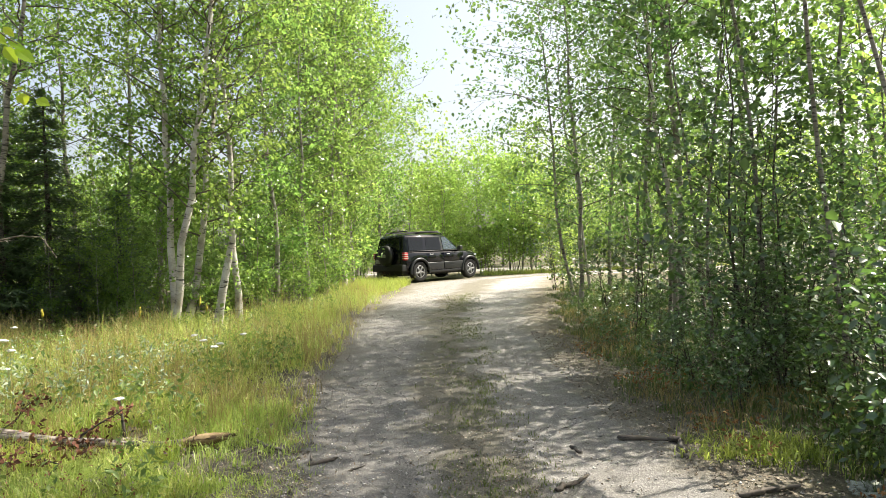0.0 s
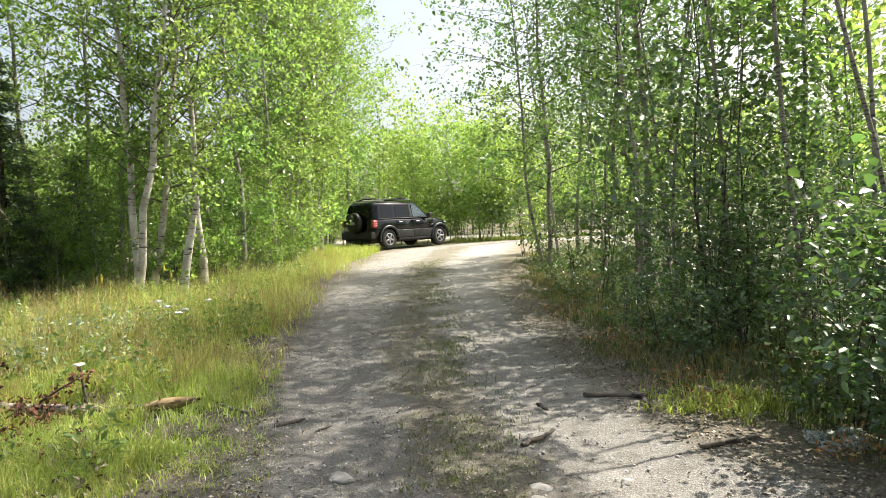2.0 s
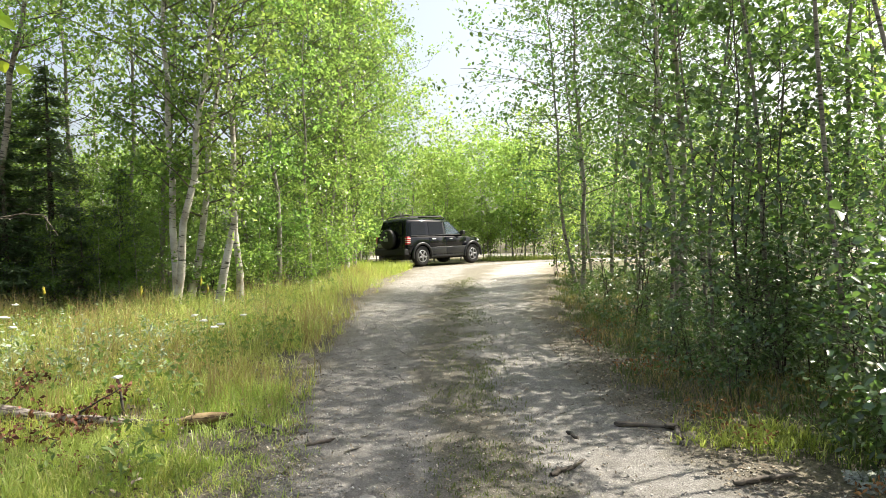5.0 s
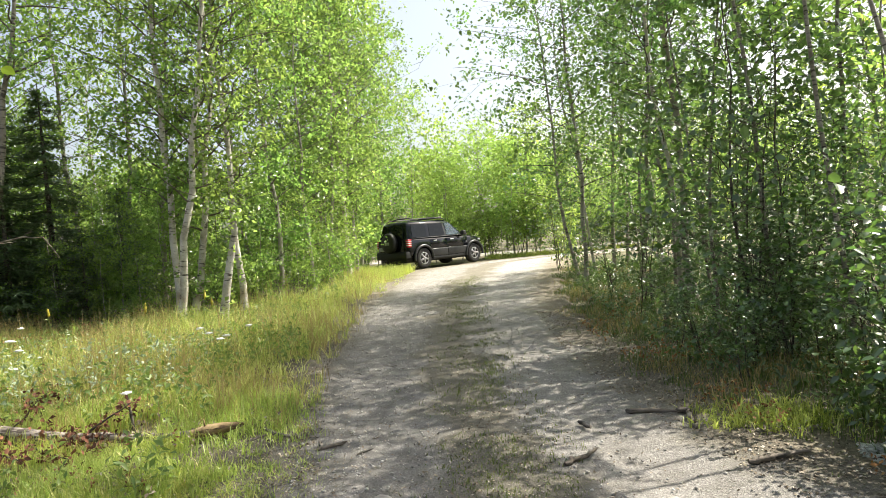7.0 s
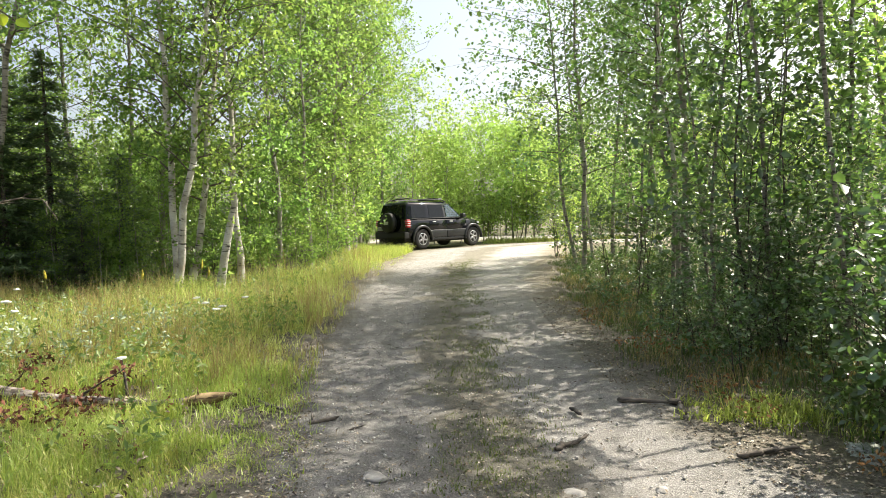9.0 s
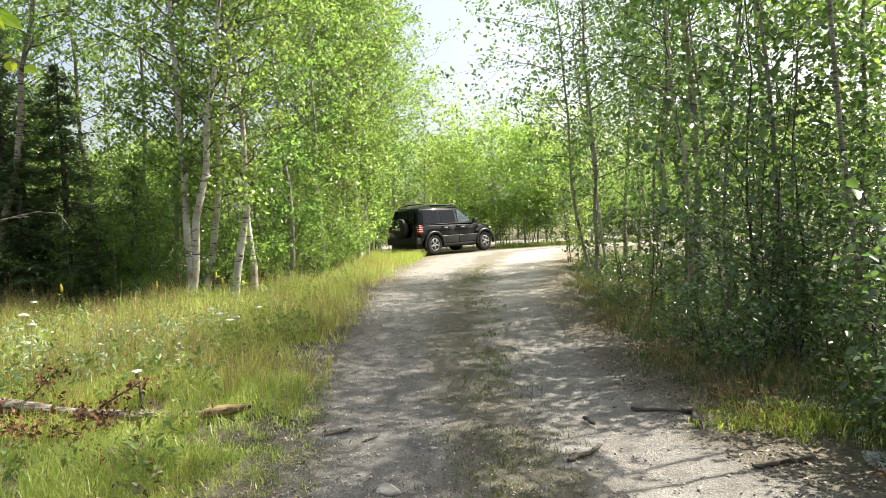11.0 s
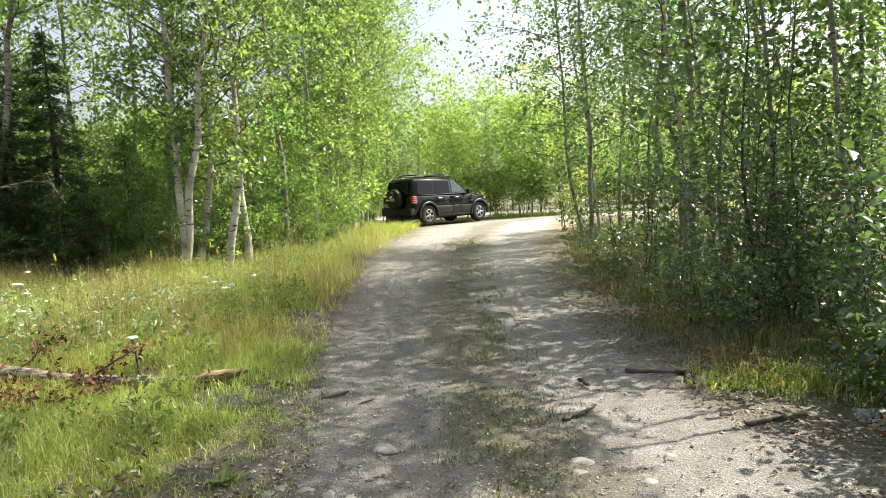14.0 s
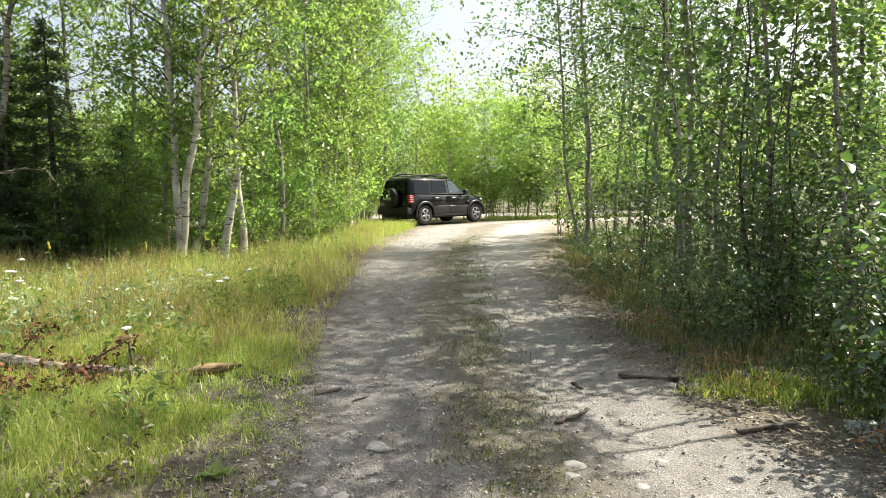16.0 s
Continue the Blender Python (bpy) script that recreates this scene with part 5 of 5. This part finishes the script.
    # greenhouse: loft of rounded rings from the belt line to the roof
    def level(s):
        z = 1.07 + 0.63 * s
        return float(np.interp(s, [0, 0.9, 1.0], [1.00, 0.30, 0.16])), float(np.interp(s, [0, 0.85, 1.0], [-2.02, -1.90, -1.80])), float(np.interp(s, [0, 0.88, 1.0], [0.81, 0.675, 0.60])), z

    def ring_at(s, grow=0.0):
        xf, xr, w, z = level(s)
        xf, xr, w = xf + grow, xr - grow, w + grow
        c = 0.10
        return [(xr + c, -w, z), (-0.8, -w - 0.004, z), (xf - 0.12, -w, z), (xf - 0.02, -w + c, z), (xf + 0.03, 0, z), (xf - 0.02, w - c, z), (xf - 0.12, w, z),
                (-0.8, w + 0.004, z), (xr + c, w, z), (xr, w - c, z), (xr - 0.03, 0, z), (xr, -w + c, z)]
    bm = bmesh.new()
    rings = [[bm.verts.new(q) for q in ring_at(s)] for s in (0, 0.25, 0.5, 0.75, 0.88, 0.95, 1.0)]
    for a, b in zip(rings, rings[1:]):
        for i in range(12):
            bm.faces.new((a[i], a[(i + 1) % 12], b[(i + 1) % 12], b[i]))
    cap = [bm.verts.new((x * 0.75 - 0.2, y * 0.7, z + 0.03)) for x, y, z in ring_at(1.0)]
    for i in range(12):
        bm.faces.new((rings[-1][i], rings[-1][(i + 1) % 12], cap[(i + 1) % 12], cap[i]))
    bm.faces.new(cap)
    bmesh.ops.recalc_face_normals(bm, faces=bm.faces[:])
    for f in bm.faces:
        f.smooth = True
    part("roof", bm, paint, car)

    def pane(name, corners, thick, material, parent=car, label=""):
        """A slightly rounded plate through the corners, of the given thickness (a vector)."""
        bm = bmesh.new()
        vs = [bm.verts.new(c) for c in corners]
        f = bm.faces.new(vs)
        r = bmesh.ops.extrude_face_region(bm, geom=[f])
        for v in r["geom"]:
            if isinstance(v, bmesh.types.BMVert):
                v.co += Vector(thick)
        bmesh.ops.bevel(bm, geom=[e for e in bm.edges], offset=0.006, segments=1, affect="EDGES")
        bmesh.ops.recalc_face_normals(bm, faces=bm.faces[:])
        return part(name, bm, material, parent, label)

    def side(x, s, sy, out=0.006):
        _, _, w, z = level(s)
        return (x, sy * (w + out), z)
    for sy in (-1, 1):
        for nm, c, mt in (("front_window", ((-0.02, 0.10), (0.72, 0.10), (0.20, 0.84), (-0.02, 0.84)), glass_front),
                          ("rear_window", ((-0.90, 0.10), (-0.14, 0.10), (-0.14, 0.84), (-0.86, 0.84)), glass),
                          ("quarter_window", ((-1.76, 0.10), (-1.06, 0.10), (-1.02, 0.84), (-1.70, 0.84)), glass)):
            pane(nm, [side(x, s, sy, 0.004) for x, s in c], (0, sy * 0.008, 0), mt)
        # bright belt moulding under the windows
        part("belt_moulding", block(-1.78, 0.82, sy * 0.80 - 0.02 if sy > 0 else -0.835, 0.835 if sy > 0 else sy * 0.80 + 0.02, 1.095, 1.118, 0.006, 1), trim, car)
        # doors: seams, handles, cladding, sill
        for x0, x1 in ((-0.93, -0.08), (-0.06, 0.98)):
            d = part("door", block(x0, x1, sy * 0.86 - 0.008, sy * 0.86 + 0.012, 0.70, 1.03, 0.01, 1), paint, car)
            hx = x0 + 0.12
            part("handle", block(hx, hx + 0.17, min(sy * 0.868, sy * 0.90), max(sy * 0.868, sy * 0.90), 0.955, 0.99, 0.01, 2), clear if sy < 0 else trim, d, "bright door handle")
            part("cladding", block(x0, x1, sy * 0.868 - 0.012, sy * 0.868 + 0.016, 0.41, 0.68, 0.012, 2), cladding, d, "grey lower door cladding")
        part("sill", block(-0.84, 0.89, sy * 0.84 - 0.03, sy * 0.84 + 0.03, 0.31, 0.40, 0.015, 2), cladding, car)
        m = part("mirror", block(0.62, 0.78, min(sy * 0.87, sy * 1.05), max(sy * 0.87, sy * 1.05), 1.10, 1.26, 0.035, 3), trim, car)
        for a in AXLES:
            V, F = tube([[a + 0.455 * math.cos(q), sy * 0.872, HUB + 0.455 * math.sin(q)] for q in np.linspace(-0.15, math.pi + 0.15, 22)], [0.05] * 22, 8)
            add_mesh("wheel_flare", smooth(mesh_np("wheel_flare", V, F)), cladding, car)
        # lamps
        lamp = part("tail_light", block(-2.035, -1.86, min(sy * 0.72, sy * 0.868), max(sy * 0.72, sy * 0.868), 0.80, 1.08, 0.03, 2), red, car, "red tail light")
        for z in (0.87, 0.94, 1.01):
            part("lens_rib", block(-2.045, -1.85, min(sy * 0.74, sy * 0.874), max(sy * 0.74, sy * 0.874), z - 0.008, z + 0.008, 0.003, 1), clear, lamp)
        part("headlight", lathe([(-0.03, 0.09), (0.0, 0.105), (0.03, 0.085)], 20), clear, car).matrix_basis = pose(1.90, sy * 0.50, 0.82, 0, 0, 90)
        part("side_marker", block(1.70, 1.82, min(sy * 0.70, sy * 0.775), max(sy * 0.70, sy * 0.775), 0.86, 0.92, 0.01, 1), clear, car)
        rail = [(-1.68, sy * 0.57, 1.72), (-1.6, sy * 0.57, 1.79), (-1.0, sy * 0.575, 1.80), (-0.3, sy * 0.575, 1.79), (0.05, sy * 0.57, 1.76), (0.14, sy * 0.57, 1.70)]
        V, F = tube(rail, [0.02] * 6, 7)
        add_mesh("roof_rail", smooth(mesh_np("roof_rail", V, F)), trim, car)
    for x in (-0.15, -1.45):
        V, F = tube([(x, -0.58, 1.79), (x, -0.3, 1.835), (x, 0.3, 1.835), (x, 0.58, 1.79)], [0.022] * 4, 7)
        add_mesh("crossbar", smooth(mesh_np("crossbar", V, F)), trim, car)
    part("light_bar", block(-0.16, 0.02, -0.55, 0.55, 1.77, 1.84, 0.025, 2), trim, car)

    # windscreen and tailgate glass
    def front(y, s, out=0.006):
        xf, _, w, z = level(s)
        return (xf - 0.02 + out, y, z)

    def rear(y, s, out=0.006):
        _, xr, w, z = level(s)
        return (xr - out, y, z)
    pane("windscreen", [front(-0.66, 0.06, 0.05), front(0.66, 0.06, 0.05), front(0.54, 0.86, 0.05), front(-0.54, 0.86, 0.05)], (0.008, 0, 0.004), glass_front)
    gate = pane("tailgate", [(-2.045, -0.66, 0.60), (-2.045, 0.66, 0.60), (-2.05, 0.66, 1.06), (-2.05, -0.66, 1.06)], (-0.02, 0, 0), paint)
    pane("rear_glass", [rear(-0.64, 0.08, 0.034), rear(0.64, 0.08, 0.034), rear(0.53, 0.84, 0.034), rear(-0.53, 0.84, 0.034)], (-0.008, 0, 0.002), glass, gate)
    # spare wheel in a soft cover, with the badge of the cover as a plain bar
    spare = part("spare_wheel", lathe([(-0.02, 0.20), (0.0, 0.33), (0.04, 0.365), (0.16, 0.365), (0.21, 0.33), (0.225, 0.18)], 32), trim, car, "black spare wheel cover")
    spare.matrix_basis = pose(-2.065, -0.02, 0.98, 0, 0, 90)
    part("badge", block(-0.12, 0.10, 0.222, 0.236, -0.06, 0.05, 0.003, 1), grey, spare, "worn pale badge")
    part("number_plate", block(-2.10, -2.085, 0.36, 0.66, 0.70, 0.84, 0.004, 1), grey, car)
    part("rear_bumper", block(-2.13, -1.80, -0.82, 0.82, 0.40, 0.66, 0.05, 3), trim, car)
    part("front_bumper", block(1.74, 2.06, -0.70, 0.70, 0.38, 0.66, 0.06, 3), cladding, car)
    grille = part("grille", block(1.92, 2.0, -0.42, 0.42, 0.70, 0.90, 0.02, 2), trim, car)
    for i in range(7):
        y = -0.33 + 0.11 * i
        part("slot", block(1.99, 2.01, y - 0.03, y + 0.03, 0.72, 0.88, 0.008, 1), cladding, grille)
    part("underbody", block(-1.95, 1.85, -0.62, 0.62, 0.24, 0.55, 0.05, 2), trim, car)
    part("wiper", block(-2.075, -2.06, -0.05, 0.35, 1.10, 1.12, 0.004, 1), trim, car)
    V, F = tube([(-2.0, 0.45, 0.36), (-2.2, 0.45, 0.35)], [0.03, 0.03], 10)
    add_mesh("exhaust_pipe", mesh_np("exhaust_pipe", V, F), alloy, car)
    V, F = tube([(1.05, 0.80, 1.07), (1.03, 0.80, 1.75)], [0.004, 0.002], 5)
    add_mesh("aerial", mesh_np("aerial", V, F), trim, car)

    # wheels
    for a in AXLES:
        for sy in (-1, 1):
            wheel = new("wheel")
            wheel.parent = car
            wheel.matrix_basis = pose(a, sy * 0.76, HUB, 0, 0 if a > 0 else 14, 0 if sy < 0 else 180)
            part("tyre", lathe([(-0.10, 0.21), (-0.118, 0.25), (-0.115, 0.33), (-0.085, 0.365), (0.0, 0.37), (0.085, 0.365), (0.115, 0.33), (0.118, 0.25), (0.10, 0.21)], 36), rubber, wheel)
            part("rim", lathe([(-0.108, 0.222), (-0.122, 0.215), (-0.118, 0.195), (-0.04, 0.188)], 32, False), alloy, wheel)
            for k in range(5):
                q = 2 * math.pi * k / 5
                sp = part("spoke", block(0.03, 0.20, -0.125, -0.085, -0.034, 0.034, 0.012, 1), alloy, wheel)
                sp.matrix_basis = Matrix.Rotation(q, 4, "Y")
            part("hub_cap", lathe([(-0.128, 0.03), (-0.125, 0.05), (-0.08, 0.055)], 16), alloy, wheel)
            # Black disc behind the spokes, standing in for the shade in their gaps.
            part("spoke_gap_shade", lathe([(-0.02, 0.12), (-0.015, 0.186), (0.09, 0.19)], 20), trim, wheel)
    car.matrix_basis = pose(-0.49, 25.66, 0.37, 0, 0, CAR_TURN)
    return car


CAR_TURN = 45.0

make_ground()
make_roads()
make_woods()
make_car()
make_fallen_tree()
make_snag()
make_dead_branch()
make_near_sapling()
make_sticks()
make_stones()
make_flowers()
make_grass()
